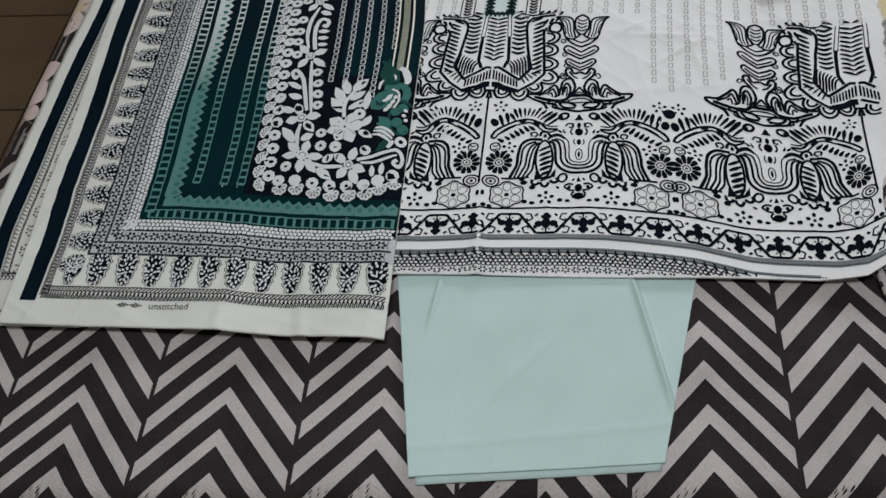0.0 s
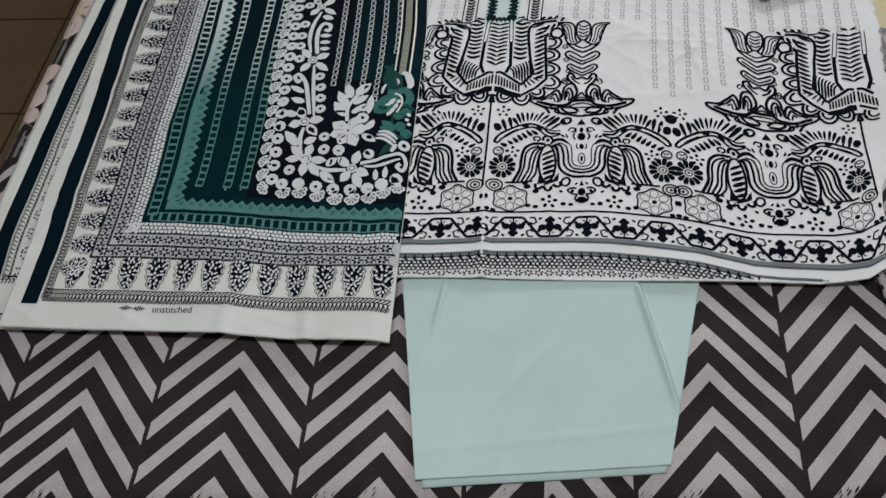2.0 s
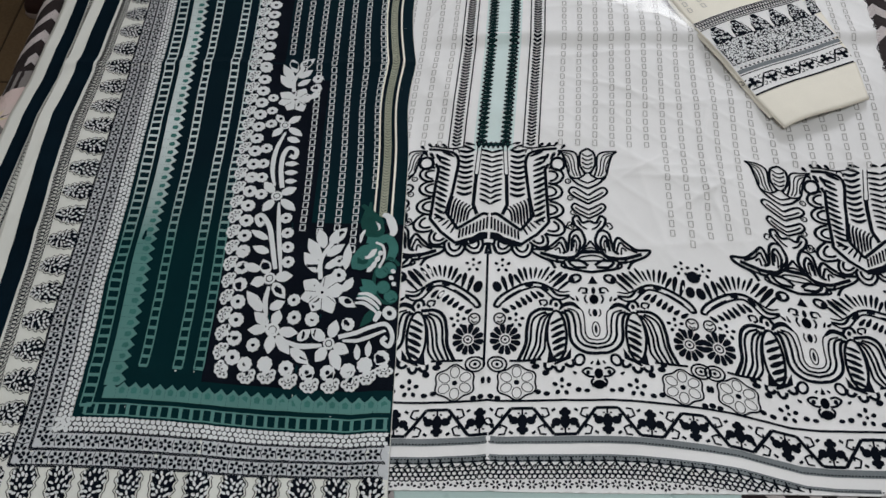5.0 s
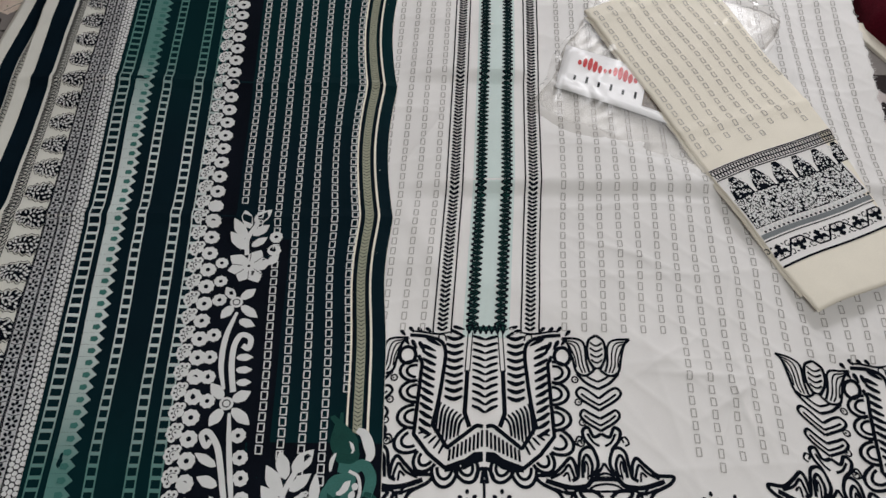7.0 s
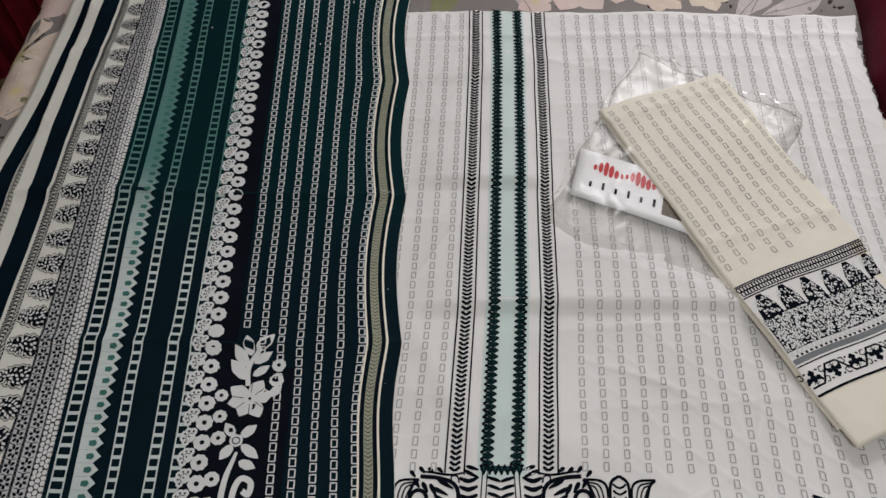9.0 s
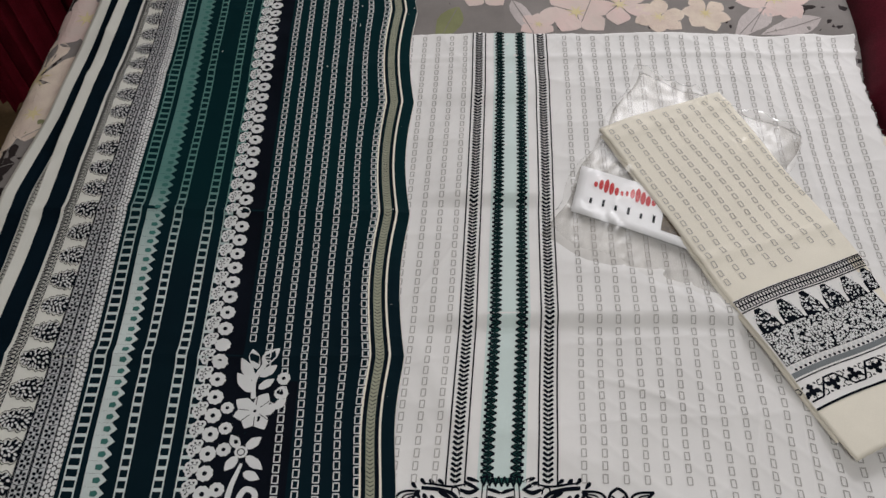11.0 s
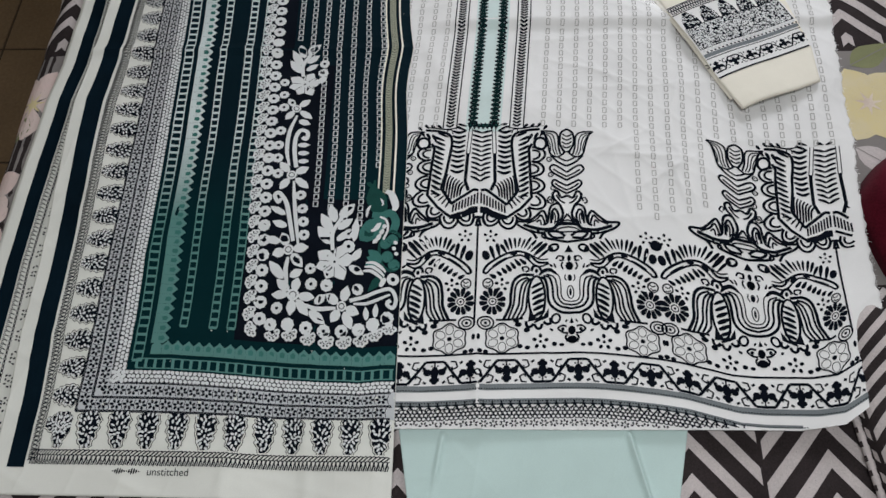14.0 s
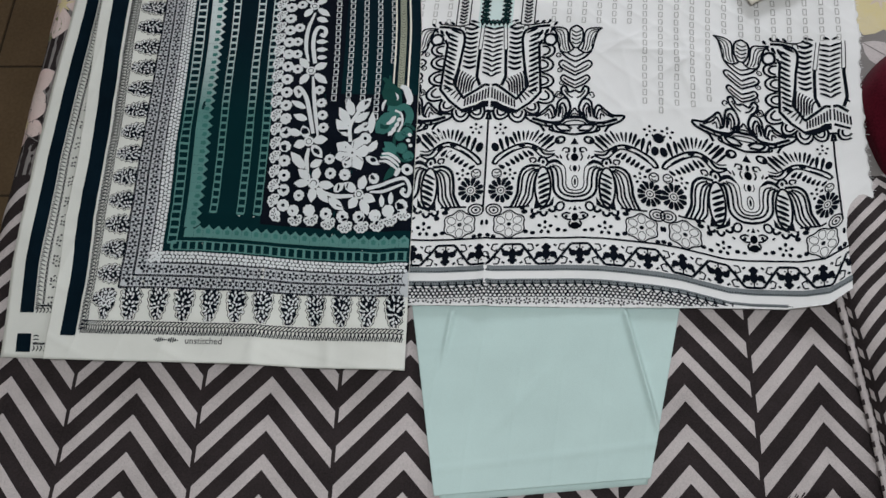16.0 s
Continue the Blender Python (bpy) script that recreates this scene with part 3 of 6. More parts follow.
def mirrored(*axes):
    """Moves for Ink: the shape itself and its images in the given mirror lines, one after another."""
    maps = [(1.0, 0.0)]
    for a in axes:
        maps += [(-s, 2 * a - t) for s, t in maps]
    return [lambda p, s=s, t=t: np.c_[p[:, 0] * s + t, p[:, 1]] for s, t in maps]


def blade(ink, a, b, w):
    """A pointed leaf from a to b."""
    d = np.subtract(b, a)
    ink.leaf(a[0], a[1], float(np.hypot(*d)), w, math.degrees(math.atan2(d[1], d[0])), n=8)


def blunt(ink, a, b, w):
    """A club-shaped dash, rounded and widest near b."""
    d = np.subtract(b, a)
    ln, an = float(np.hypot(*d)), math.degrees(math.atan2(d[1], d[0]))
    t = np.array([0, 0.25, 0.5, 0.75, 0.92, 1.0])
    h = w / 2 * np.array([0.35, 0.7, 0.95, 1.0, 0.7, 0.25])
    ink.face(spin(np.r_[np.c_[t * ln, h], np.c_[t * ln, -h][::-1]], an) + a)


def scallop(ink, c, turn, a, b, w):
    """Half an oval that bulges towards turn."""
    t = np.linspace(-math.pi / 2, math.pi / 2, 13)
    ink.stroke(spin(np.c_[a * np.cos(t), b * np.sin(t)], turn) + c, w)


# the tall stepped motif
pag = Ink()
pag.moves = mirrored(U0)
for j in range(11):  # central feather
    v = 0.9860 - 0.0100 * j
    pag.stroke([(U0 + 0.0002, v - 0.0042), (U0 + 0.0080, v - 0.0014 + 0.0003 * j), (U0 + 0.0165, v + 0.0010 + 0.0004 * j)], 0.0046, taper=0.35)
pag.stroke([(0.0158, 0.9920), (0.0190, 0.9361)], 0.0015)
pag.stroke([(0.0218, 0.9920), (0.0250, 0.9361)], 0.0016)
pag.stroke([(0.0219, 0.9381), (0.0242, 0.8815), (0.0179, 0.8635)], 0.0057)
for j in range(9):  # bowed bars
    v = 0.9850 - 0.0104 * j
    pag.stroke(wave((U0 + 0.0285, v + 0.0012), (U0 + 0.0400, v - 0.0028), (U0 + 0.0515, v + 0.0012)), 0.0057, taper=0.45)
for j in range(7):  # fan under the bars
    pag.stroke(wave((U0 + 0.0240 + 0.0052 * j, 0.877 + 0.0030 * j), (U0 + 0.0310 + 0.0046 * j, 0.868 + 0.0026 * j), (U0 + 0.0335 + 0.0046 * j, 0.852 - 0.0022 * min(j, 3) + 0.0034 * max(0, j - 3))), 0.0037, taper=0.3)
pag.stroke(np.r_[wave((0.0988, 0.9880), (0.0760, 0.9860), (0.0573, 0.9790), (0.0509, 0.9630), (0.0532, 0.9312), (0.0576, 0.8967), (0.0638, 0.8661)), [(0.0450, 0.8371)], [(0.0171, 0.8595)], wave((0.0171, 0.8595), (0.0088, 0.8653), (0.0009, 0.8642))], 0.0051)
pag.stroke([(0.0861, 0.9590), (0.0806, 0.9480), (0.0836, 0.8979), (0.0864, 0.8536), (0.0683, 0.8306), (0.0469, 0.8134), (0.0205, 0.8227), (0.0012, 0.8313)], 0.0050)
pag.face([(0.0011, 0.8333), (0.0121, 0.8325), (0.0235, 0.8238), (0.0469, 0.8143), (0.0471, 0.8084), (0.0219, 0.8118), (0.0096, 0.8195), (0.0006, 0.8213)])
for j in range(11):  # slanting bars of the side border
    v = 0.9600 - 0.0102 * j
    pag.stroke([(U0 + 0.0635 + 0.0003 * j, v - 0.0050), (U0 + 0.0720 + 0.0002 * j, v - 0.0012), (U0 + 0.0820, v + 0.0050)], 0.0057, taper=0.45)
for j in range(5):
    pag.stroke([(U0 + 0.0480 + 0.0058 * j, 0.8460 + 0.0030 * j), (U0 + 0.0560 + 0.0064 * j, 0.8300 + 0.0062 * j)], 0.0033, taper=0.3)
for j in range(9):  # bars of the notched border
    pag.stroke([(U0 + 0.0030 + 0.0049 * j, 0.8600 - 0.0030 * j), (U0 + 0.0034 + 0.0050 * j, 0.8390 - 0.0022 * j)], 0.0031)
for c, turn, k in (((0.0871, 0.9362), 5, 1.0), ((0.0852, 0.9087), 0, 1.0), ((0.0865, 0.8762), -4, 1.0), ((0.0886, 0.8477), -28, 1.05), ((0.0694, 0.8257), -55, 0.9), ((0.0469, 0.8134), -84, 1.05), ((0.0218, 0.8158), -112, 0.95)):
    scallop(pag, c, turn, 0.0215 * k, 0.0148 * k, 0.0044)
    scallop(pag, c, turn, 0.0125 * k, 0.0086 * k, 0.0040)
pag.ring(*(0.1001, 0.9590), 0.0105, 0.0050, 0.0120, n=16)
pag.stroke(wave((-0.0047, 0.7952), (-0.0011, 0.8113), (0.0060, 0.8104), (0.0102, 0.7996)), 0.0046)
for a, b in (((0.0575, 0.9730), (0.0771, 0.9840)), ((0.0639, 0.9650), (0.0825, 0.9740)), ((0.0779, 0.9630), (0.0863, 0.9790)), ((0.0887, 0.9680), (0.0961, 0.9810)), ((0.0994, 0.9740), (0.1069, 0.9850))):
    blunt(pag, a, b, 0.0058)
for a, b in (((0.0707, 0.9930), (0.0784, 0.9990)), ((0.0817, 0.9920), (0.0894, 0.9990)), ((0.0937, 0.9920), (0.1003, 1.0000)), ((0.1049, 0.9870), (0.1115, 0.9950)), ((0.0260, 0.9860), (0.0456, 0.9960)), ((0.0266, 0.9960), (0.0424, 1.0010)), ((0.0007, 0.9950), (0.0115, 1.0000))):
    blunt(pag, a, b, 0.0052)
pag.stroke(wave((0.0503, 0.9800), (0.0529, 0.9880), (0.0599, 0.9880), (0.0602, 0.9810)), 0.0020)
pag.stroke(wave((0.0427, 0.9930), (0.0618, 0.9900), (0.0847, 0.9930), (0.0976, 0.9940)), 0.0031, taper=0.4)
for mv in (lambda p: p, lambda p: np.c_[2 * AX - p[:, 0], p[:, 1]]):
    both = Ink()
    both.v, both.f, both.n = [np.c_[mv(q[:, :2]), q[:, 2]] for q in pag.v], pag.f, pag.n
    both.build("stepped_motif", on_shirt, BLACK, shirt, keep=shirt_keep, label="large black stepped motif")

# the tulip with its hanging leaves, beside every stepped motif
tul = Ink()
tul.moves = mirrored(UX)
tul.stroke(wave((0.1455, 0.9890), (0.1560, 0.9800), (0.1570, 0.9590), (0.1489, 0.9403)), 0.0038)
for j in range(5):
    v = 0.9770 - 0.0078 * j
    tul.stroke(wave((UX, v - 0.003), (UX + 0.0045, v - 0.001), (UX + 0.0082 - 0.0011 * max(0, j - 2), v + 0.002)), 0.0028)
tul.stroke(wave((0.1907, 0.9840), (0.1708, 0.9830), (0.1613, 0.9750), (0.1594, 0.9520), (0.1561, 0.9383)), 0.0032)
tul.stroke(wave((0.1869, 0.9810), (0.1721, 0.9780), (0.1666, 0.9670), (0.1645, 0.9490), (0.1611, 0.9374)), 0.0021)
tul.stroke(wave((0.1840, 0.9780), (0.1753, 0.9740), (0.1709, 0.9620), (0.1687, 0.9461), (0.1651, 0.9374)), 0.0021)
tul.stroke(wave((0.1821, 0.9760), (0.1785, 0.9690), (0.1741, 0.9570), (0.1728, 0.9442)), 0.0019)
tul.stroke(wave((0.1499, 0.9403), (0.1613, 0.9335), (0.1731, 0.9384), (0.1772, 0.9550), (0.1831, 0.9760), (0.1907, 0.9840)), 0.0035)
tul.stroke(wave((0.1455, 0.9257), (0.1545, 0.9296), (0.1603, 0.9335)), 0.0031)
tul.stroke(wave((0.1455, 0.9159), (0.1607, 0.9238), (0.1732, 0.9364)), 0.0040)
for a in (((0.1455, 0.9033), (0.1601, 0.9141), (0.1690, 0.9170), (0.1743, 0.9103), (0.1677, 0.9015), (0.1455, 0.8877)), ((0.1455, 0.8770), (0.1584, 0.8839), (0.1662, 0.8879), (0.1705, 0.8811), (0.1639, 0.8723), (0.1455, 0.8614))):
    tul.stroke(wave(*a), 0.0038)
tul.stroke(wave((0.1455, 0.8945), (0.1586, 0.9024), (0.1683, 0.9092)), 0.0031)
tul.stroke(wave((0.1455, 0.8682), (0.1577, 0.8751), (0.1655, 0.8811)), 0.0031)
tul.stroke(wave((0.1455, 0.8575), (0.1556, 0.8537), (0.1621, 0.8655), (0.1693, 0.8607), (0.1668, 0.8490), (0.1582, 0.8382), (0.1529, 0.8215), (0.1564, 0.8099), (0.1646, 0.8033)), 0.0045)
tul.stroke(wave((0.1490, 0.8419), (0.1569, 0.8469), (0.1634, 0.8577)), 0.0033)
tul.stroke(wave((0.1563, 0.8372), (0.1652, 0.8402), (0.1735, 0.8336), (0.1762, 0.8172), (0.1786, 0.8036), (0.1858, 0.7989)), 0.0042)
tul.stroke(wave((0.1626, 0.8013), (0.1601, 0.8178), (0.1656, 0.8305), (0.1709, 0.8238), (0.1726, 0.8025)), 0.0040)
tul.stroke(wave((0.1666, 0.8004), (0.1652, 0.8159), (0.1679, 0.8228), (0.1695, 0.8092)), 0.0024)
tul.stroke(wave((0.1786, 0.8056), (0.1811, 0.8202), (0.1868, 0.8271), (0.1963, 0.8176), (0.2098, 0.8063), (0.2289, 0.8044), (0.2231, 0.7954), (0.2042, 0.7859), (0.1964, 0.7740)), 0.0045)
tul.stroke(wave((0.1817, 0.7998), (0.1854, 0.8125), (0.1892, 0.8184), (0.1976, 0.8089), (0.2119, 0.8016)), 0.0035)
tul.stroke(wave((0.1888, 0.7980), (0.1906, 0.8087), (0.1967, 0.8040)), 0.0028)
tul.stroke(wave((0.1455, 0.8204), (0.1524, 0.8098), (0.1605, 0.8051)), 0.0035)
tul.stroke(wave((0.1455, 0.8078), (0.1524, 0.8059), (0.1575, 0.8031)), 0.0031)
tul.stroke(wave((0.1455, 0.8010), (0.1606, 0.8003), (0.1698, 0.7927), (0.1910, 0.7913), (0.2180, 0.7990)), 0.0059)
tul.stroke(wave((0.1455, 0.7951), (0.1577, 0.7934), (0.1649, 0.7887), (0.1559, 0.7865), (0.1455, 0.7863)), 0.0028)
tul.stroke(wave((0.1500, 0.7786), (0.1609, 0.7867), (0.1770, 0.7861), (0.1691, 0.7762), (0.1521, 0.7757)), 0.0047)
tul.stroke(wave((0.1455, 0.7678), (0.1602, 0.7701), (0.1792, 0.7745), (0.1851, 0.7834), (0.1951, 0.7847)), 0.0047)
tul.stroke(wave((0.1729, 0.7899), (0.1830, 0.7863), (0.1882, 0.7787), (0.1813, 0.7736)), 0.0035)
tul.stroke(wave((0.1970, 0.7915), (0.1931, 0.7846), (0.2081, 0.7898)), 0.0033)
side = Ink()  # little curls on the side of the stepped motif
for c in ((0.1155, 0.9275), (0.1187, 0.8982), (0.1227, 0.8718), (0.1188, 0.8453)):
    side.ring(*c, 0.0042, 0.0022, n=8)
    side.oval(c[0] + 0.001, c[1], 0.0013, n=6)
tul.stroke(wave((0.1730, 0.8462), (0.1707, 0.8520), (0.1757, 0.8530), (0.1790, 0.8453), (0.1741, 0.8423)), 0.0026)
for mv in mirrored(U0, AX)[:3]:
    one = Ink()
    one.v, one.f, one.n = [np.c_[mv(q[:, :2]), q[:, 2]] for q in tul.v + side.v], tul.f + [[i + tul.n for i in g] for g in side.f], tul.n + side.n
    one.build("tulip_motif", on_shirt, BLACK, shirt, keep=shirt_keep, label="black outlined tulip and leaves")["kind"] = "stuff"

# the running border of ferns, lotus flowers and rosettes
bor = Ink()
bor.moves = mirrored(UX, AX, U0)


def dots(ink, u, v, r, a, n=5):
    for k in range(n):
        t = 2 * math.pi * k / n + 0.3
        ink.oval(u + r * math.cos(t), v + r * math.sin(t), a, a * 0.8, math.degrees(t), n=8)
    ink.oval(u, v, a * 0.7, n=7)


dots(bor, *(0.0196, 0.7769), 0.0090, 0.0031)
dots(bor, *(0.0383, 0.6911), 0.0088, 0.0033)
dots(bor, *(0.0973, 0.5968), 0.0095, 0.0037)
bor.oval(*(0.0123, 0.7418), 0.0066, 0.0090, 15, n=12)
for a, b, w in (((0.0265, 0.7344), (0.0190, 0.7600), 0.0068), ((0.0343, 0.7416), (0.0299, 0.7643), 0.0068), ((0.0452, 0.7469), (0.0359, 0.7625), 0.0058), ((0.0491, 0.7520), (0.0418, 0.7716), 0.0056), ((0.0541, 0.7541), (0.0497, 0.7748), 0.0050), ((0.0601, 0.7553), (0.0587, 0.7751), 0.0042), ((0.0641, 0.7574), (0.0677, 0.7753), 0.0040), ((0.0691, 0.7566), (0.0758, 0.7726), 0.0036), ((0.0741, 0.7558), (0.0858, 0.7768), 0.0044), ((0.0792, 0.7530), (0.0939, 0.7711), 0.0048), ((0.0843, 0.7492), (0.1040, 0.7685), 0.0056), ((0.0894, 0.7425), (0.1111, 0.7657), 0.0078), ((0.0956, 0.7368), (0.1133, 0.7540), 0.0048)):
    blunt(bor, a, b, w)
bor.stroke(wave((0.0149, 0.7110), (0.0088, 0.7138), (0.0176, 0.7271), (0.0423, 0.7438), (0.0652, 0.7496), (0.0834, 0.7432), (0.0957, 0.7299), (0.1128, 0.7295)), 0.0042)
bor.stroke(wave((0.0149, 0.7110), (0.0208, 0.7182), (0.0445, 0.7350), (0.0664, 0.7427), (0.0785, 0.7362), (0.0888, 0.7257), (0.0999, 0.7222), (0.1118, 0.7275)), 0.0032)
bor.stroke(wave((0.0227, 0.7223), (0.0345, 0.7307), (0.0454, 0.7380)), 0.0036, taper=0.5)
bor.stroke(wave((0.0513, 0.7441), (0.0623, 0.7465)), 0.0064, taper=0.4)
bor.stroke(wave((0.0743, 0.7449), (0.0835, 0.7364)), 0.0064, taper=0.4)
bor.stroke(wave((0.0864, 0.7424), (0.0996, 0.7349), (0.1126, 0.7364)), 0.0028, taper=0.4)
for a, b in (((0.0291, 0.7026), (0.0189, 0.7092)), ((0.0380, 0.7070), (0.0299, 0.7136)), ((0.0459, 0.7103), (0.0377, 0.7199)), ((0.0529, 0.7135), (0.0447, 0.7251)), ((0.0598, 0.7177), (0.0516, 0.7293)), ((0.0677, 0.7230), (0.0585, 0.7355)), ((0.0767, 0.7263), (0.0665, 0.7358))):
    blunt(bor, b, a, 0.0064)
bor.ring(*(0.1213, 0.7572), 0.0080, 0.0042, 0.0058, 25, n=14)
bor.oval(*(0.1163, 0.7551), 0.0046, 0.0052, n=9)
bor.stroke(wave((0.0729, 0.7133), (0.0708, 0.7201), (0.0788, 0.7214), (0.0809, 0.7156), (0.0760, 0.7124)), 0.0030)
bor.stroke(wave((0.0850, 0.7137), (0.0878, 0.7217), (0.0958, 0.7220), (0.1010, 0.7144)), 0.0045)
bor.oval(*(0.0930, 0.7141), 0.0028, 0.0040, n=8)
blunt(bor, (0.1128, 0.7276), (0.1189, 0.7219), 0.0040)
blunt(bor, (0.1208, 0.7288), (0.1240, 0.7201), 0.0034)
bor.stroke(wave((0.1247, 0.7358), (0.1286, 0.7418), (0.1367, 0.7401), (0.1348, 0.7342), (0.1298, 0.7340)), 0.0028)
bor.ring(*(0.0162, 0.6941), 0.0078, 0.0024, 0.0082, n=14)
bor.stroke(wave((0.0122, 0.6970), (0.0172, 0.6952), (0.0211, 0.6983)), 0.0019)
bor.stroke(wave((0.0123, 0.6900), (0.0173, 0.6892), (0.0202, 0.6923)), 0.0019)
c = (0.0238, 0.6636)
for k in range(12):
    bor.face(spin([(0.0088, -0.0018), (0.0160, -0.0040), (0.0215, -0.0039), (0.0232, 0.0), (0.0215, 0.0039), (0.0160, 0.0040), (0.0088, 0.0018)], 30 * k + 12) * (0.92, 1.0) + c)
bor.ring(*c, 0.0056, 0.0018, n=12)
bor.oval(*c, 0.0022, n=6)
c = (0.0135, 0.6282)
bor.ring(*c, 0.0125, 0.0026, 0.0100, n=16)
bor.ring(*c, 0.0072, 0.0022, 0.0056, n=12)
bor.oval(*c, 0.0026, n=6)
# lotus: drooping petals, the barred pod and the cup
bor.stroke(wave((0.0891, 0.7070), (0.0700, 0.7073), (0.0572, 0.6968), (0.0526, 0.6759), (0.0510, 0.6560), (0.0404, 0.6316)), 0.0049)
bor.stroke(wave((0.0791, 0.7037), (0.0662, 0.6972), (0.0594, 0.6851), (0.0569, 0.6592), (0.0484, 0.6340)), 0.0034)
bor.stroke(wave((0.0812, 0.7018), (0.0713, 0.6925), (0.0666, 0.6755), (0.0640, 0.6546), (0.0544, 0.6343)), 0.0034)
bor.stroke(wave((0.0842, 0.7019), (0.0764, 0.6897), (0.0717, 0.6708), (0.0691, 0.6509), (0.0614, 0.6347)), 0.0032)
bor.stroke(wave((0.0843, 0.6960), (0.0795, 0.6830), (0.0769, 0.6621), (0.0752, 0.6473), (0.0664, 0.6340)), 0.0032)
bor.stroke(wave((0.0294, 0.6330), (0.0474, 0.6330), (0.0714, 0.6342)), 0.0034)
bor.stroke([(0.0928 + 0.0130 * math.cos(k * math.pi / 12), 0.6693 + 0.0359 * math.sin(k * math.pi / 12)) for k in range(24)], 0.0038, closed=True)
for k in range(7):
    bor.stroke(wave((0.0845, 0.6852), (0.0934, 0.6905), (0.1024, 0.6948)) - (-0.0006 * k, 0.0096 * k), 0.0066 - 0.0006 * abs(k - 3), taper=0.5)
bor.face([(0.0786, 0.6287), (0.0812, 0.6466), (0.0854, 0.6379), (0.0916, 0.6313)])
bor.face([(0.1113, 0.6510), (0.1105, 0.6362), (0.0996, 0.6308), (0.1044, 0.6408)])
bor.stroke(wave((0.0971, 0.7063), (0.1040, 0.7135), (0.1150, 0.7159), (0.1252, 0.7084)), 0.0070, taper=0.6)
bor.stroke(wave((0.0992, 0.7035), (0.1063, 0.6989), (0.1096, 0.6843), (0.1110, 0.6637), (0.1173, 0.6523), (0.1305, 0.6441), (0.1455, 0.6419)), 0.0045)
bor.stroke(wave((0.1032, 0.7056), (0.1133, 0.7011), (0.1176, 0.6856), (0.1190, 0.6670), (0.1273, 0.6547), (0.1455, 0.6487)), 0.0036)
bor.stroke(wave((0.1082, 0.7078), (0.1203, 0.7024), (0.1247, 0.6859), (0.1260, 0.6693), (0.1332, 0.6579), (0.1455, 0.6546)), 0.0028)
bor.stroke(wave((0.1191, 0.7131), (0.1283, 0.7046), (0.1306, 0.6881), (0.1310, 0.6715), (0.1361, 0.6629), (0.1455, 0.6604)), 0.0019)
bor.face([(0.1455, 0.7619), (0.1526, 0.7485), (0.1455, 0.7483)])
bor.oval(*(0.1455, 0.7375), 0.0030, 0.0058, n=10)
bor.stroke(wave((0.1547, 0.7427), (0.1558, 0.7379), (0.1539, 0.7329)), 0.0023)
bor.oval(*(0.1455, 0.7239), 0.0064, 0.0078, n=12)
bor.stroke(wave((0.1560, 0.7310), (0.1581, 0.7243), (0.1552, 0.7174)), 0.0028)
bor.oval(*(0.1455, 0.7024), 0.0036, 0.0062, n=10)
bor.stroke(wave((0.1524, 0.7085), (0.1535, 0.7017), (0.1506, 0.6967)), 0.0019)
bor.ring(*(0.1455, 0.6770), 0.0052, 0.0017, 0.0112, n=14)
bor.oval(*(0.1455, 0.6770), 0.0020, 0.0064, n=9)
# the row of rosettes and berries
c = (0.0390, 0.6036)
for k in range(6):
    a = radians(60 * k + 30)
    bor.ring(c[0] + 0.0158 * math.cos(a), c[1] + 0.0142 * math.sin(a), 0.0076, 0.0011, 0.0060, turn=60 * k + 30, n=12)
a = np.linspace(0, 2 * math.pi, 60, endpoint=False)
bor.stroke(np.c_[c[0] + (0.0255 + 0.0018 * np.cos(6 * (a - radians(30)))) * np.cos(a), c[1] + (0.0222 + 0.0018 * np.cos(6 * (a - radians(30)))) * np.sin(a)], 0.0024, closed=True)
bor.oval(*c, 0.0038, 0.0034, n=9)
for c, a, b in (((0.0054, 0.5838), 0.0042, 0.0036), ((0.0144, 0.5823), 0.0042, 0.0034), ((0.0663, 0.5901), 0.0042, 0.0036), ((0.0774, 0.5877), 0.0044, 0.0034), ((0.1184, 0.5929), 0.0042, 0.0036), ((0.1295, 0.5915), 0.0040, 0.0028), ((0.0636, 0.6249), 0.0056, 0.0040), ((0.0768, 0.6157), 0.0050, 0.0042), ((0.0029, 0.6057), 0.0028, 0.0050), ((0.0605, 0.6307), 0.0046, 0.0030)):
    bor.oval(*c, a, b, n=9)
for c, turn in (((0.0816, 0.6278), 250), ((0.0947, 0.6256), 270), ((0.1076, 0.6321), 300)):
    scallop(bor, c, turn, 0.0080, 0.0056, 0.0046)
bor.ring(*(0.1216, 0.6338), 0.0062, 0.0036, 0.0078, -25, n=12)
blunt(bor, (0.1119, 0.6176), (0.1170, 0.6139), 0.0040)
bor.face([(0.1455, 0.6350), (0.1489, 0.6264), (0.1455, 0.6253)])
bor.stroke(wave((0.1518, 0.6315), (0.1549, 0.6277)), 0.0028)
bor.stroke(wave((0.1530, 0.6208), (0.1601, 0.6222), (0.1662, 0.6175), (0.1593, 0.6112), (0.1512, 0.6097)), 0.0032)
bor.oval(*(0.1592, 0.6162), 0.0028, 0.0034, n=7)
bor.oval(*(0.1455, 0.6144), 0.0058, 0.0072, n=12)
bor.oval(*(0.1455, 0.5993), 0.0082, 0.0064, n=12)
bor.stroke(wave((0.1523, 0.6078), (0.1554, 0.6029), (0.1525, 0.5958)), 0.0032)
bor.build("fern_and_lotus_border", on_shirt, BLACK, shirt, keep=shirt_keep, label="black fern, lotus and rosette border")
for u in (U0, 2 * AX - U0):
    vline = Ink()
    vline.stroke([(u - 0.0005, 0.800), (u - 0.0012, 0.72), (u - 0.0030, 0.625)], 0.0034)
    vline.build("centre_line", on_shirt, BLACK, shirt, keep=shirt_keep)
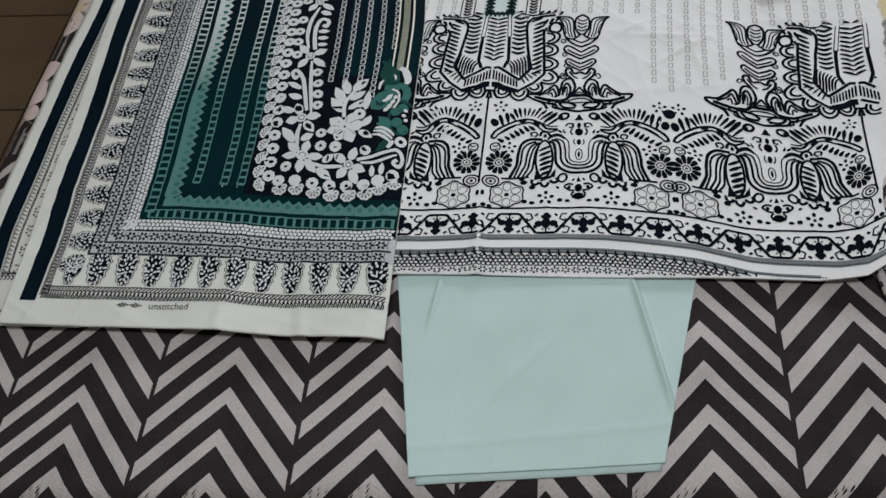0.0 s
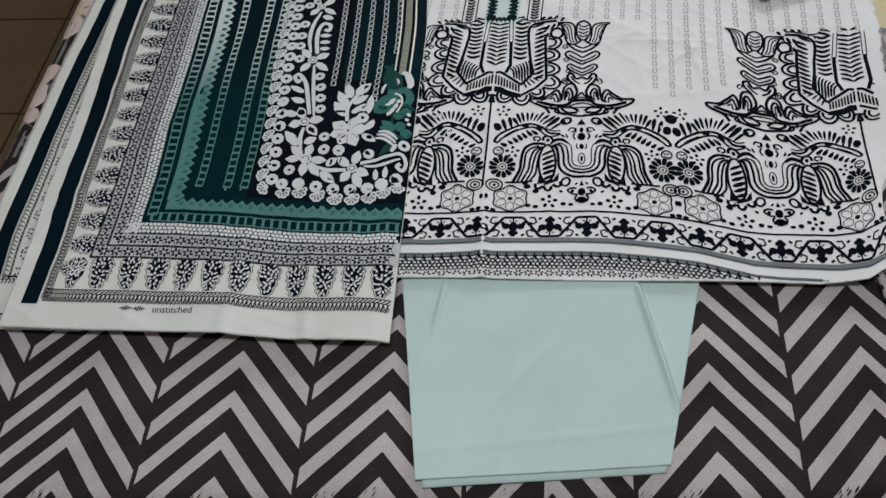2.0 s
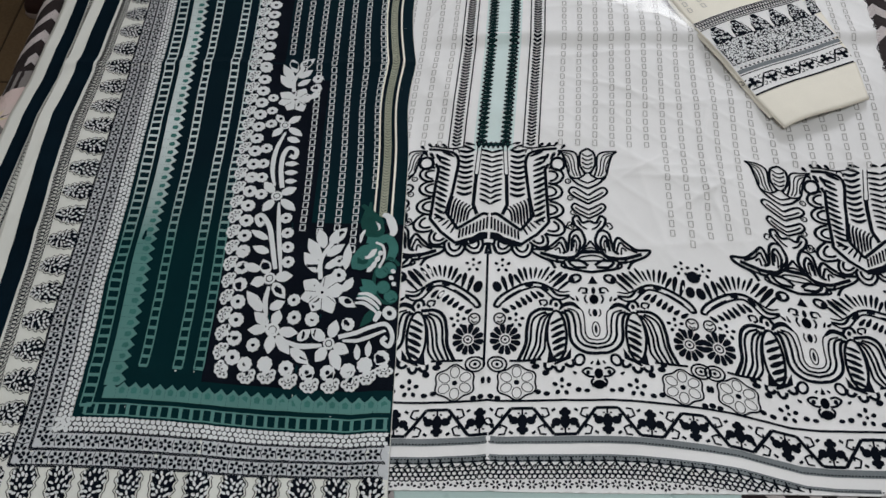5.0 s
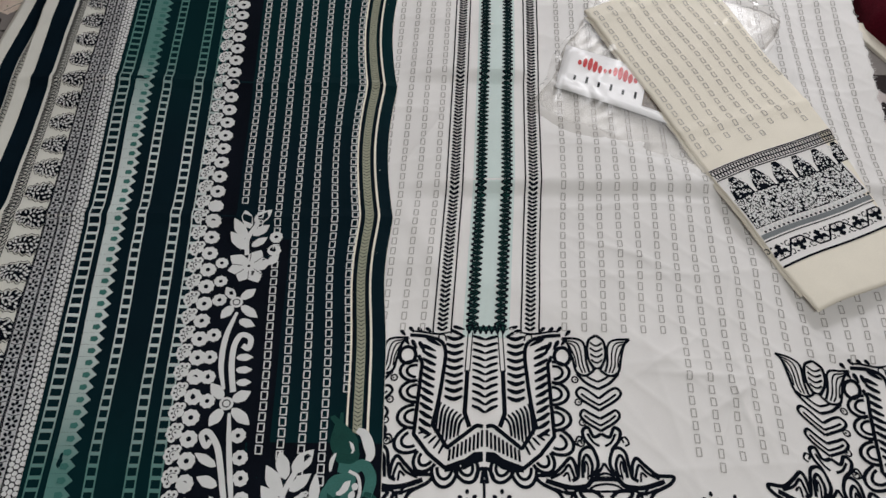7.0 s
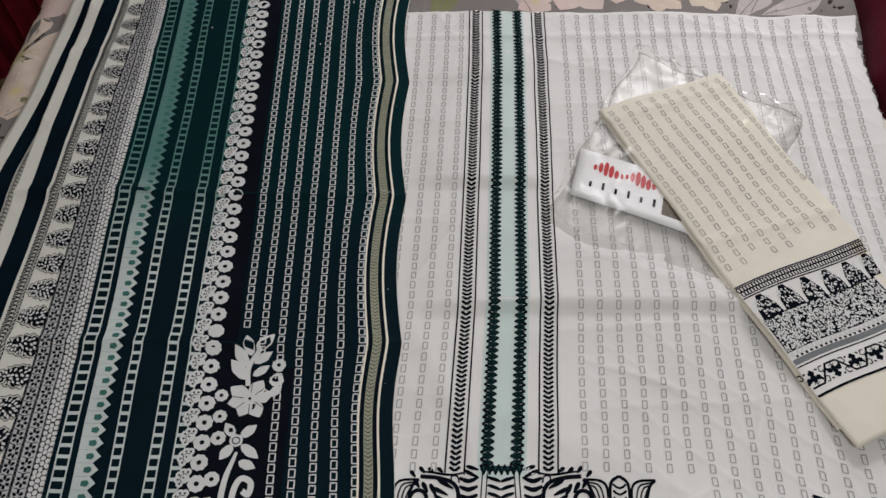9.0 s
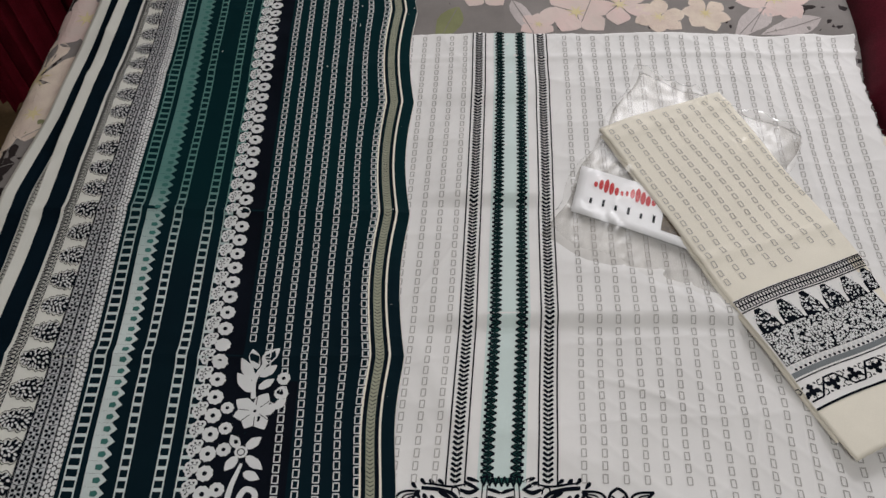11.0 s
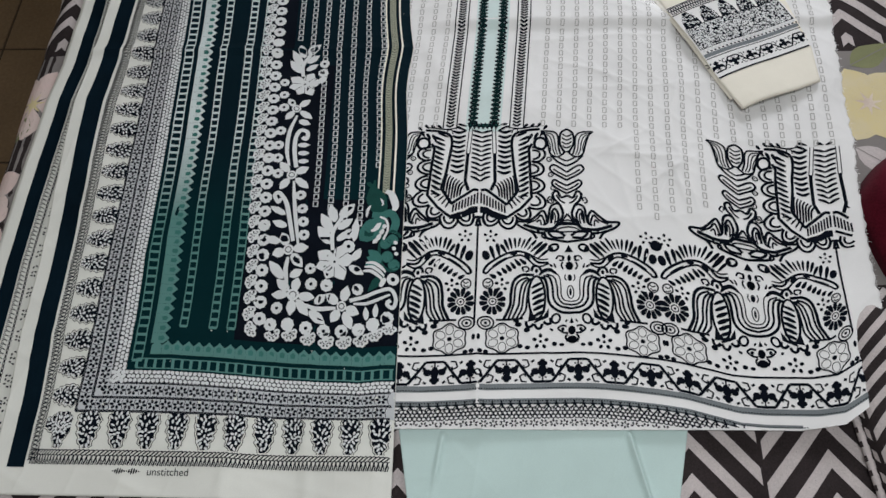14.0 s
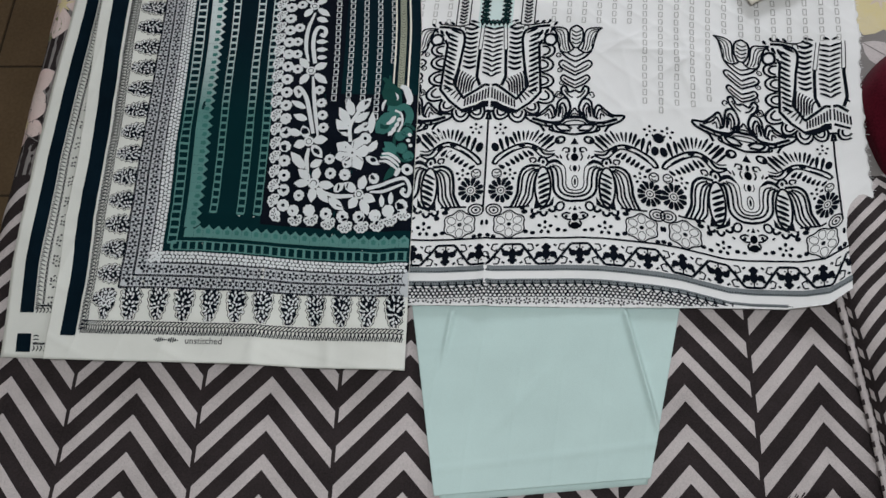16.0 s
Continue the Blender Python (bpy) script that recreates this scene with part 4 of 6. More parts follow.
# heart where two ferns meet
heart = Ink()
heart.oval(AX, 0.766, 0.0095, 0.0090, n=14)
heart.build("heart_dot", on_shirt, BLACK, shirt)
# the geometric band
geo = Ink()
geo.stroke([(-0.16, 0.5785), (SHIRT_R - 0.012, 0.5785)], 0.0032)
GP = 0.0535


def leaf_band(ink, u, v, up, k=1.0):
    """One repeat of the geometric band: a stepped leaf, hooks and the zigzag beside it."""
    def m(p):
        return [(u + a * k, v + (b if up else -b) * k) for a, b in p]
    ink.stroke(m([(-0.0140, -0.0170), (0.0140, -0.0170)]), 0.0040 * k)
    ink.stroke(m([(0.0140, -0.0170), (0.0395, 0.0170)]), 0.0044 * k)
    for q in (-1, 1):
        ink.stroke(m([(q * 0.0300, 0.0170), (q * 0.0225, 0.0165), (q * 0.0195, 0.0080), (q * 0.0265, 0.0045), (q * 0.0285, 0.0090)]), 0.0024 * k)
        ink.stroke(m([(q * 0.0120, 0.0160), (q * 0.0165, 0.0130)]), 0.0034 * k)
        ink.stroke(m([(q * 0.0030, -0.0105), (q * 0.0060, -0.0105)]), 0.0022 * k)
    for a, b, r, s in ((0, 0.0000, 0.0058, 0.0092), (-0.0108, -0.0012, 0.0058, 0.0052), (0.0108, -0.0012, 0.0058, 0.0052), (-0.0155, -0.0062, 0.0027, 0.0034), (0.0155, -0.0062, 0.0027, 0.0034), (0, 0.0108, 0.0074, 0.0042), (0, 0.0150, 0.0036, 0.0026)):
        ink.face(m([(a - r, b - s * 0.45), (a - r * 0.45, b - s), (a + r * 0.45, b - s), (a + r, b - s * 0.45), (a + r, b + s * 0.45), (a + r * 0.45, b + s), (a - r * 0.45, b + s), (a - r, b + s * 0.45)]))
    ink.stroke(m([(0, -0.0165), (0, -0.0050)]), 0.0024 * k)


for k in range(-5, 13):
    u = 0.0462 + GP * k
    if u > SHIRT_R - 0.03:
        break
    leaf_band(geo, u, 0.5515, k % 2)
geo.build("geometric_band", on_shirt, BLACK, shirt, keep=shirt_keep, label="black geometric leaf band")
grey = Ink()
grey.quadgrid(-0.16, SHIRT_R - 0.008, 0.5225, 0.5320)
grey.quadgrid(-0.16, SHIRT_R - 0.008, 0.5005, 0.5095)
grey.quadgrid(-0.16, SHIRT_R - 0.008, 0.4600, 0.4680)
grey.build("grey_stripe", on_shirt, GREYINK, shirt, lift=0.0004, keep=shirt_keep, label="grey printed stripes")
sb = Ink()
for k in range(190):
    u = -0.16 + 0.0041 * k
    if u > SHIRT_R - 0.01:
        break
    sb.stroke([(u, 0.5248), (u + 0.0026, 0.5248)], 0.0016)
    sb.stroke([(u, 0.5062), (u + 0.0022, 0.5066)], 0.0014)
for k in range(60):  # fringe that hangs into a net of rounded cells
    u = -0.16 + 0.0133 * k
    if u > SHIRT_R - 0.015:
        break
    sb.stroke([(u - 0.0062, 0.5018), (u + 0.0062, 0.5018)], 0.0026, taper=0.5)
    sb.stroke([(u - 0.0005, 0.5068), (u, 0.5018), (u + 0.0016, 0.4965)], 0.0024)
    sb.stroke([(u + 0.0008, 0.5015), (u - 0.0040, 0.4968), (u - 0.0050, 0.4935)], 0.0017)
    sb.stroke([(u + 0.0004, 0.5015), (u + 0.0048, 0.4955)], 0.0017)
for r in range(3):
    for k in range(116):
        u, v = -0.16 + 0.0067 * k + 0.0033 * (r % 2), 0.4938 - 0.0052 * r
        if u < SHIRT_R - 0.01:
            sb.ring(u + 0.0006 * math.sin(9 * k + r), v, 0.0034, 0.0017, 0.0030, turn=20 * math.sin(k), n=7)
for k in range(54):  # spotted edge
    u = -0.16 + 0.0145 * k
    if u < SHIRT_R - 0.015:
        for i in range(6):
            t = 1.05 * i + 0.7 * k
            sb.oval(u + 0.0046 * math.cos(t), 0.4738 + 0.0036 * math.sin(t), 0.0023, 0.0015, math.degrees(t), n=6)
sb.build("net_edging", on_shirt, BLACK, shirt, keep=shirt_keep, label="fine black net edging")["kind"] = "stuff"

# ---- the dupatta's lace border ----
lace_b, lace_w, lace_base = Ink(), Ink(), Ink()
rnd = random.Random(5)


def left_band(a, d):
    return (XS + d, a)


def low_band(a, d):
    return (a, YB + d)


def lace(place, a0, a1):
    """place(along, inwards). a0, a1: where the bands begin (by their own depth) and end."""
    # outer braid: slanting loops, then a twisted cord
    n = int((a1 - a0) / 0.0062)
    for k in range(n):
        a = a0 + 0.0062 * k
        lace_b.stroke([place(a, -0.0055), place(a + 0.0022, 0.0010), place(a + 0.0036, 0.0070)], 0.0023)
        lace_b.stroke([place(a + 0.0034, -0.0050), place(a + 0.0050, 0.0000), place(a + 0.0030, 0.0045)], 0.0015)
        lace_b.stroke([place(a, 0.0085), place(a + 0.0026, 0.0112), place(a + 0.0062, 0.0145)], 0.0019)
        lace_b.stroke([place(a, 0.0145), place(a + 0.0032, 0.0155), place(a + 0.0062, 0.0140)], 0.0016)
        lace_b.stroke([place(a, 0.0082), place(a + 0.0032, 0.0074), place(a + 0.0062, 0.0086)], 0.0016)
    # hanging bushes
    pitch = 0.0435
    n = int((a1 - a0 - 0.03) / pitch) + 1
    for k in range(n):
        a = a0 + 0.052 + pitch * k
        if a + 0.014 > a1:
            break
        prof = [(0.0, 0.0035), (0.006, 0.0075), (0.016, 0.0112), (0.028, 0.0138), (0.038, 0.0150), (0.044, 0.0138), (0.0475, 0.0085)]
        ph = rnd.uniform(0, 6)

        def lobe(q, s_):
            return np.interp(q, *zip(*prof)) + 0.0016 * math.sin(q * 560 + ph + 1.7 * s_) + 0.0006 * math.sin(q * 1300 + ph)

        qs = np.linspace(0, 0.0475, 15)
        for q0, q1 in zip(qs, qs[1:]):
            for s_ in (1, -1):
                for g in range(2):
                    lace_b.face([place(a + s_ * lobe(q, s_) * f, 0.0180 + q * 1.10) for q, f in ((q0, g / 2), (q0, g / 2 + 0.5), (q1, g / 2 + 0.5), (q1, g / 2))])
        out = [place(a + s_ * (lobe(q, s_) + 0.0024), 0.0177 + q * 1.10) for s_ in (1, -1) for q in (qs if s_ == 1 else qs[::-1])]
        lace_b.stroke(out, 0.0011)
        seeds = []
        for i in range(260):
            q = rnd.uniform(0.002, 0.0465)
            s_ = rnd.choice((1, -1))
            off = s_ * rnd.uniform(0, max(0.001, lobe(q, s_) - 0.0014))
            if all((off - o) ** 2 + (q - r) ** 2 > 0.0047 ** 2 for o, r in seeds):
                seeds.append((off, q))
        for o, q in seeds:
            tilt = math.degrees(math.atan2(q - 0.020, o)) + rnd.uniform(-35, 35)
            u, v = place(a + o, 0.0180 + q * 1.10)
            if place is left_band:
                tilt = 90 - tilt
            lace_w.oval(u, v, rnd.uniform(0.0027, 0.0036), rnd.uniform(0.0015, 0.0020), tilt, n=8)
    # two rows of little flowers with braids
    for d0 in (0.0720, 0.0925, 0.1150):
        n = int((a1 - a0 - d0) / 0.0062)
        for k in range(n):
            a = a0 + d0 + 0.0062 * k
            lace_b.stroke([place(a, d0 + 0.0016), place(a + 0.0032, d0 - 0.0018), place(a + 0.0062, d0 + 0.0016)], 0.0017)
            lace_b.stroke([place(a, d0 - 0.0018), place(a + 0.0032, d0 + 0.0020), place(a + 0.0062, d0 - 0.0018)], 0.0016)
    for d0 in (0.0822, 0.1038):
        n = int((a1 - a0 - d0) / 0.0190)
        for k in range(n):
            a = a0 + d0 + 0.008 + 0.0190 * k
            for i in range(6):
                t = 1.047 * i + k
                lace_b.oval(*place(a + 0.0058 * math.cos(t), d0 + 0.0050 * math.sin(t)), 0.0032, 0.0022, math.degrees(t) if place is low_band else 90 - math.degrees(t), n=7)
            lace_b.stroke([place(a + 0.0105, d0 - 0.0075), place(a + 0.0085, d0), place(a + 0.0105, d0 + 0.0075)], 0.0011)
    # mosaic of rounded cells
    a = a0 + 0.1165
    k = 0
    while a < a1:
        for r in range(3):
            lace_w.oval(*place(a + 0.0034 * (r % 2) + rnd.uniform(-0.0006, 0.0006), 0.1188 + 0.0063 * r), *((0.0036, 0.0032) if k % 3 else (0.0032, 0.0036)), rnd.uniform(0, 180), n=6)
        a += 0.0070
        k += 1


lace(left_band, YB, DUP_T - 0.01)
lace(low_band, XS, RIGHT - 0.002)
lace_base.quadgrid(XS + 0.1165, XS + 0.1335, YB + 0.1165, DUP_T)
lace_base.quadgrid(XS + 0.1335, RIGHT, YB + 0.1165, YB + 0.1335)
lace_grey = Ink()
lace_grey.quadgrid(XS + 0.0705, XS + 0.1165, YB + 0.0705, DUP_T)
lace_grey.quadgrid(XS + 0.1165, RIGHT, YB + 0.0705, YB + 0.1165)
lace_grey.build("lace_ground", on_dupatta, LACEGREY, dupatta, lift=0.0003, label="pale lavender grey ground of the lace")
lace_base.build("mosaic_ground", on_dupatta, BLACK, dupatta, lift=0.0004)
lace_b.build("lace_print", on_dupatta, BLACK, dupatta, keep=lambda p: p[:, 0] < RIGHT - 0.001, label="black lace-like print")
lace_w.build("lace_cell_print", on_dupatta, PALE, dupatta, lift=0.0013, keep=lambda p: p[:, 0] < RIGHT - 0.001, label="white cells of the lace print")["kind"] = "stuff"
# the same print on the under layer
ul = Ink()
for k in range(220):
    a = 0.445 + 0.0074 * k
    if a > DUP_T - 0.02:
        break
    ul.stroke([(0.0500, a), (0.0545, a + 0.0034), (0.0590, a + 0.001)], 0.0016)
    ul.stroke([(0.0500, a + 0.0035), (0.0540, a + 0.0062)], 0.0014)
    ul.stroke([(0.0610, a + 0.001), (0.0645, a + 0.004), (0.0612, a + 0.0074)], 0.0014)
    ul.stroke([(0.0655, a + 0.001), (0.0620, a + 0.004), (0.0653, a + 0.0074)], 0.0014)
    if k % 5 < 3:
        for i in range(5):
            ul.oval(0.072 + 0.005 * i, a + rnd.uniform(0, 0.006), 0.0024, 0.0016, rnd.uniform(0, 180), n=6)
for k in range(14):
    u = 0.052 + 0.0062 * k
    for v in (0.4395, 0.3770):
        ul.stroke([(u, v), (u + 0.0030, v + 0.0042), (u + 0.0012, v + 0.0085)], 0.0019)
        ul.stroke([(u, v + 0.0105), (u + 0.0032, v + 0.0132), (u + 0.0062, v + 0.0106)], 0.0014)
        ul.stroke([(u, v + 0.0134), (u + 0.0032, v + 0.0104), (u + 0.0062, v + 0.0132)], 0.0014)
for k in range(3):
    ul.stroke([(0.052, 0.3885 + 0.006 * k), (0.056, 0.3905 + 0.006 * k), (0.061, 0.3890 + 0.006 * k)], 0.0018)
ul.build("under_lace_print", on_under, BLACK, dupatta)

# ---- the dupatta's white flowers on black ----
blk = Ink()
FL, FR = -0.3640, -0.2430
blk.quadgrid(FL, FR, 0.600, 1.13)
blk.quadgrid(FR, RIGHT, 0.600, 0.840)
blk.quadgrid(-0.3700, -0.318, 1.13, DUP_T)
blk.build("black_ground", on_dupatta, BLACK, dupatta, lift=0.0009, label="black panel behind the flowers")
flo, holes, shells, prints = Ink(), Ink(), Ink(), []


def printed(name):
    prints.append((name, Ink()))
    return prints[-1][1]


def plump(ink, a, b, w):
    """A full pointed leaf from a to b, with a thin mark along its middle."""
    d = np.subtract(b, a)
    ln, an = float(np.hypot(*d)), math.degrees(math.atan2(d[1], d[0]))
    t = np.linspace(0, 1, 9)
    h = w / 2 * np.sin(math.pi * t ** 0.85) ** 0.8 * (1 + 0.07 * np.sin(13 * t))
    ink.face(spin(np.r_[np.c_[t * ln, h], np.c_[t * ln, -h][-2:0:-1]], an) + a)


def star(c, r, tips, w):
    """A small flower: petals from the middle to each tip."""
    ink = printed("printed_flower")
    for tip in tips:
        d = np.subtract(tip, c)
        plump(ink, np.add(c, d * 0.22), tip, w)
    ink.oval(*c, r, n=12)
    holes.ring(*c, r * 0.55, 0.0013, n=9)


def rosette(u, v, r=0.0098):
    ink = printed("printed_rosette")
    t = np.linspace(0, 2 * math.pi, 32, endpoint=False)
    rr = r * (1 + 0.06 * np.cos(9 * t + 40 * v))
    ink.face(np.c_[u + rr * np.cos(t), v + rr * np.sin(t)])
    holes.oval(u, v, r * 0.30, n=9)


def shell(u, v, turn):
    """A fan of small pierced lobes."""
    ink = shells
    for k in range(5):
        a = turn + 40 * (k - 2)
        x, y = u + 0.0084 * math.cos(radians(a)), v + 0.0084 * math.sin(radians(a))
        ink.oval(x, y, 0.0049, n=9)
        holes.oval(x, y, 0.0015, n=6)
    ink.oval(u, v, 0.0064, n=9)
    holes.stroke([(u + 0.0058 * math.cos(radians(turn + b)), v + 0.0058 * math.sin(radians(turn + b))) for b in (-90, -45, 0, 45, 90)], 0.0009)
    holes.oval(u + 0.002 * math.cos(radians(turn)), v + 0.002 * math.sin(radians(turn)), 0.0013, n=6)


def column(v):
    """Where the row of rosettes stands across the cloth."""
    return float(np.interp(v, [0.60, 0.635, 0.817, 1.127, 1.30, 2.1], [-0.3265, -0.3275, -0.3380, -0.3470, -0.3480, -0.3480]))


for k in range(60):
    v = 0.635 + 0.0261 * k
    if v > DUP_T - 0.03:
        break
    rosette(column(v), v, 0.0104)
    shell(column(v) - 0.0150, v + 0.0065, 150)
for c in ((-0.3092, 0.6267), (-0.2820, 0.6282), (-0.2528, 0.6240), (-0.2246, 0.6206), (-0.1973, 0.6216), (-0.1710, 0.6253), (-0.1497, 0.6327), (-0.1284, 0.6412)):
    rosette(*c, 0.0100)
    shell(c[0] + 0.0040, c[1] - 0.0125, 290)
shell(*(-0.3368, 0.6192), 205)
for c, r in (((-0.3014, 0.6527), 0.0094), ((-0.2536, 0.7170), 0.0088), ((-0.2502, 0.6920), 0.0096), ((-0.2252, 0.6899), 0.0096), ((-0.1762, 0.6855), 0.0088), ((-0.1968, 0.7752), 0.0086), ((-0.1951, 0.7540), 0.0100), ((-0.2758, 0.8210), 0.0092), ((-0.2725, 0.7972), 0.0088), ((-0.2691, 0.7738), 0.0090), ((-0.2810, 0.8480), 0.0092),
             ((-0.3290, 1.0900), 0.0082), ((-0.3271, 1.0610), 0.0086), ((-0.3251, 1.0320), 0.0092), ((-0.3258, 0.9800), 0.0092), ((-0.3268, 0.9490), 0.0092), ((-0.3257, 0.9220), 0.0092), ((-0.3228, 0.8910), 0.0092)):
    rosette(*c, r)
star((-0.2926, 0.7491), 0.0090, ((-0.3056, 0.7782), (-0.3187, 0.7401), (-0.2597, 0.7533), (-0.2665, 0.7186)), 0.0165)
star((-0.2777, 0.6743), 0.0098, ((-0.3128, 0.6738), (-0.2719, 0.7026), (-0.2796, 0.6414), (-0.2417, 0.6700), (-0.2503, 0.6418), (-0.3070, 0.6996)), 0.0150)
star((-0.1997, 0.6592), 0.0078, ((-0.1921, 0.6907), (-0.2152, 0.6348), (-0.1717, 0.6491), (-0.1821, 0.6249), (-0.2255, 0.6770)), 0.0155)
star((-0.2995, 0.8880), 0.0086, ((-0.3211, 0.9140), (-0.2717, 0.9040), (-0.2689, 0.8610), (-0.3170, 0.8590)), 0.0145)
star((-0.3032, 1.0290), 0.0082, ((-0.3202, 1.0040), (-0.2740, 1.0060), (-0.2806, 1.0500), (-0.3188, 1.0520)), 0.0130)
for a, b, w in (((-0.3071, 0.7611), (-0.3326, 0.7703), 0.0140), ((-0.2960, 0.7000), (-0.3220, 0.7295), 0.0165), ((-0.2859, 0.7031), (-0.2656, 0.7149), 0.0135), ((-0.2502, 0.6501), (-0.2234, 0.6308), 0.0155), ((-0.2419, 0.6607), (-0.2255, 0.6761), 0.0135),
                ((-0.1597, 0.6390), (-0.1625, 0.6602), 0.0090), ((-0.1466, 0.6426), (-0.1464, 0.6637), 0.0090), ((-0.3027, 0.8110), (-0.3298, 0.8270), 0.0115), ((-0.2984, 0.7887), (-0.3238, 0.7990), 0.0130), ((-0.2948, 0.9490), (-0.2735, 0.9500), 0.0100), ((-0.2934, 0.9320), (-0.2729, 0.9330), 0.0100), ((-0.2909, 0.9150), (-0.2724, 0.9160), 0.0100), ((-0.2972, 1.0020), (-0.2762, 0.9940), 0.0125),
                ((-0.1871, 0.7624), (-0.1855, 0.8040), 0.0120), ((-0.1895, 0.7302), (-0.1753, 0.7515), 0.0110), ((-0.1927, 0.7219), (-0.1679, 0.7095), 0.0130)):
    plump(flo, a, b, w)
flo.stroke(wave((-0.2920, 0.7369), (-0.2936, 0.7152), (-0.2892, 0.6918)), 0.0075, taper=0.4)
flo.stroke(wave((-0.2580, 0.6591), (-0.2380, 0.6534), (-0.2088, 0.6562)), 0.0070, taper=0.4)
flo.stroke(wave((-0.1875, 0.6678), (-0.1643, 0.6749), (-0.1361, 0.6844), (-0.1231, 0.6846), (-0.1162, 0.6702), (-0.1203, 0.6574), (-0.1293, 0.6626), (-0.1242, 0.6688)), 0.0058)
flo.stroke(wave((-0.1815, 0.6634), (-0.1574, 0.6654), (-0.1362, 0.6723), (-0.1252, 0.6772)), 0.0050, taper=0.4)
flo.stroke(wave((-0.2932, 0.9030), (-0.2990, 0.9390), (-0.2982, 0.9670), (-0.2910, 0.9810), (-0.2796, 0.9760), (-0.2809, 0.9620), (-0.2885, 0.9660)), 0.0072)
flo.stroke(wave((-0.3007, 1.0140), (-0.3104, 0.9780), (-0.3116, 0.9380), (-0.3048, 0.9060)), 0.0072, taper=0.5)
flo.stroke(wave((-0.2949, 0.8760), (-0.2894, 0.8280), (-0.2775, 0.7568)), 0.0068, taper=0.5)
flo.stroke(wave((-0.2862, 0.7633), (-0.2960, 0.8040), (-0.3040, 0.8340), (-0.3162, 0.8520), (-0.3242, 0.8480), (-0.3177, 0.8350), (-0.3126, 0.8420)), 0.0075, taper=0.2)


def big_bloom(u, v, s=1.0):
    """The large flower with a leafy spray above it."""
    ink = printed("printed_flower")
    for k, (a, ln) in enumerate(((148, 0.034), (196, 0.031), (248, 0.030), (300, 0.033), (15, 0.032), (62, 0.033))):
        d = np.array((math.cos(radians(a)), math.sin(radians(a)))) * s
        plump(ink, (u, v) + 0.003 * d, (u, v) + ln * d, 0.0225 * s)
        e = np.array((math.cos(radians(a + 25)), math.sin(radians(a + 25)))) * s
        holes.stroke([(u, v) + 0.009 * e, (u, v) + 0.024 * e], 0.0009)
    ink.oval(u, v, 0.009 * s, n=10)
    holes.oval(u, v, 0.0022, n=7)
    ink.stroke(wave((u - 0.005 * s, v + 0.02 * s), (u - 0.007 * s, v + 0.050 * s), (u + 0.006 * s, v + 0.078 * s)), 0.0062)
    for a, b, w in (((-0.007, 0.030), (-0.033, 0.062), 0.019), ((-0.009, 0.050), (-0.029, 0.085), 0.017), ((-0.005, 0.068), (-0.015, 0.102), 0.016), ((0.002, 0.076), (0.025, 0.104), 0.019), ((0.000, 0.056), (0.024, 0.075), 0.014), ((0.000, 0.036), (0.022, 0.053), 0.013), ((0.026, 0.004), (0.042, 0.020), 0.013)):
        plump(ink, (u + a[0] * s, v + a[1] * s), (u + b[0] * s, v + b[1] * s), w * s)


big_bloom(*(-0.2155, 0.7280), 1.0)
big_bloom(-0.2935, 1.086, 0.90)
rosette(-0.262, 1.134, 0.0088)
rosette(-0.263, 1.112, 0.0090)
flo.build("leaf_print", on_dupatta, PALE, dupatta, lift=0.0013, keep=lambda p: p[:, 0] < RIGHT - 0.001, label="white printed leaves and stems")["kind"] = "stuff"
shells.build("shell_edging", on_dupatta, PALE, dupatta, lift=0.0013, keep=lambda p: p[:, 0] < RIGHT - 0.001, label="white pierced shell edging")["kind"] = "stuff"
for nm, ink in prints:
    ink.build(nm, on_dupatta, PALE, dupatta, lift=0.0013, keep=lambda p: p[:, 0] < RIGHT - 0.001)
holes.build("flower_marking", on_dupatta, BLACK, dupatta, lift=0.0016, keep=lambda p: p[:, 0] < RIGHT - 0.001)["kind"] = "stuff"

# the green bird-like ornament at the fold
orn, ornd, ornl = Ink(), Ink(), Ink()
plump(ornd, (-0.1450, 0.8060), (-0.1649, 0.8700), 0.0330)
ornd.stroke(wave((-0.1621, 0.8590), (-0.1708, 0.8720), (-0.1611, 0.8650), (-0.1599, 0.8780)), 0.0060, taper=0.5)
plump(ornl, (-0.1448, 0.8270), (-0.1515, 0.8430), 0.0095)
ornl.stroke(wave((-0.1406, 0.8560), (-0.1308, 0.8490), (-0.1241, 0.8280), (-0.1262, 0.8180)), 0.0130, taper=0.5)
orn.stroke(wave((-0.1607, 0.8100), (-0.1450, 0.8080), (-0.1311, 0.8130), (-0.1223, 0.7981), (-0.1264, 0.7777)), 0.0135, taper=0.2)
ornl.stroke(wave((-0.1697, 0.8050), (-0.1685, 0.8160), (-0.1645, 0.8270)), 0.0050, taper=0.6)
ornl.stroke(wave((-0.1479, 0.8060), (-0.1371, 0.7991), (-0.1343, 0.7824), (-0.1404, 0.7659)), 0.0038)
plump(orn, (-0.1781, 0.7643), (-0.1391, 0.8060), 0.0330)
plump(ornd, (-0.1711, 0.7726), (-0.1411, 0.8000), 0.0210)
plump(ornl, (-0.1611, 0.7799), (-0.1451, 0.7954), 0.0105)
for a, b in (((-0.1382, 0.7926), (-0.1422, 0.7843)), ((-0.1412, 0.7843), (-0.1463, 0.7733)), ((-0.1453, 0.7761), (-0.1513, 0.7633)), ((-0.1493, 0.7678), (-0.1573, 0.7597))):
    plump(ornl, a, b, 0.0075)
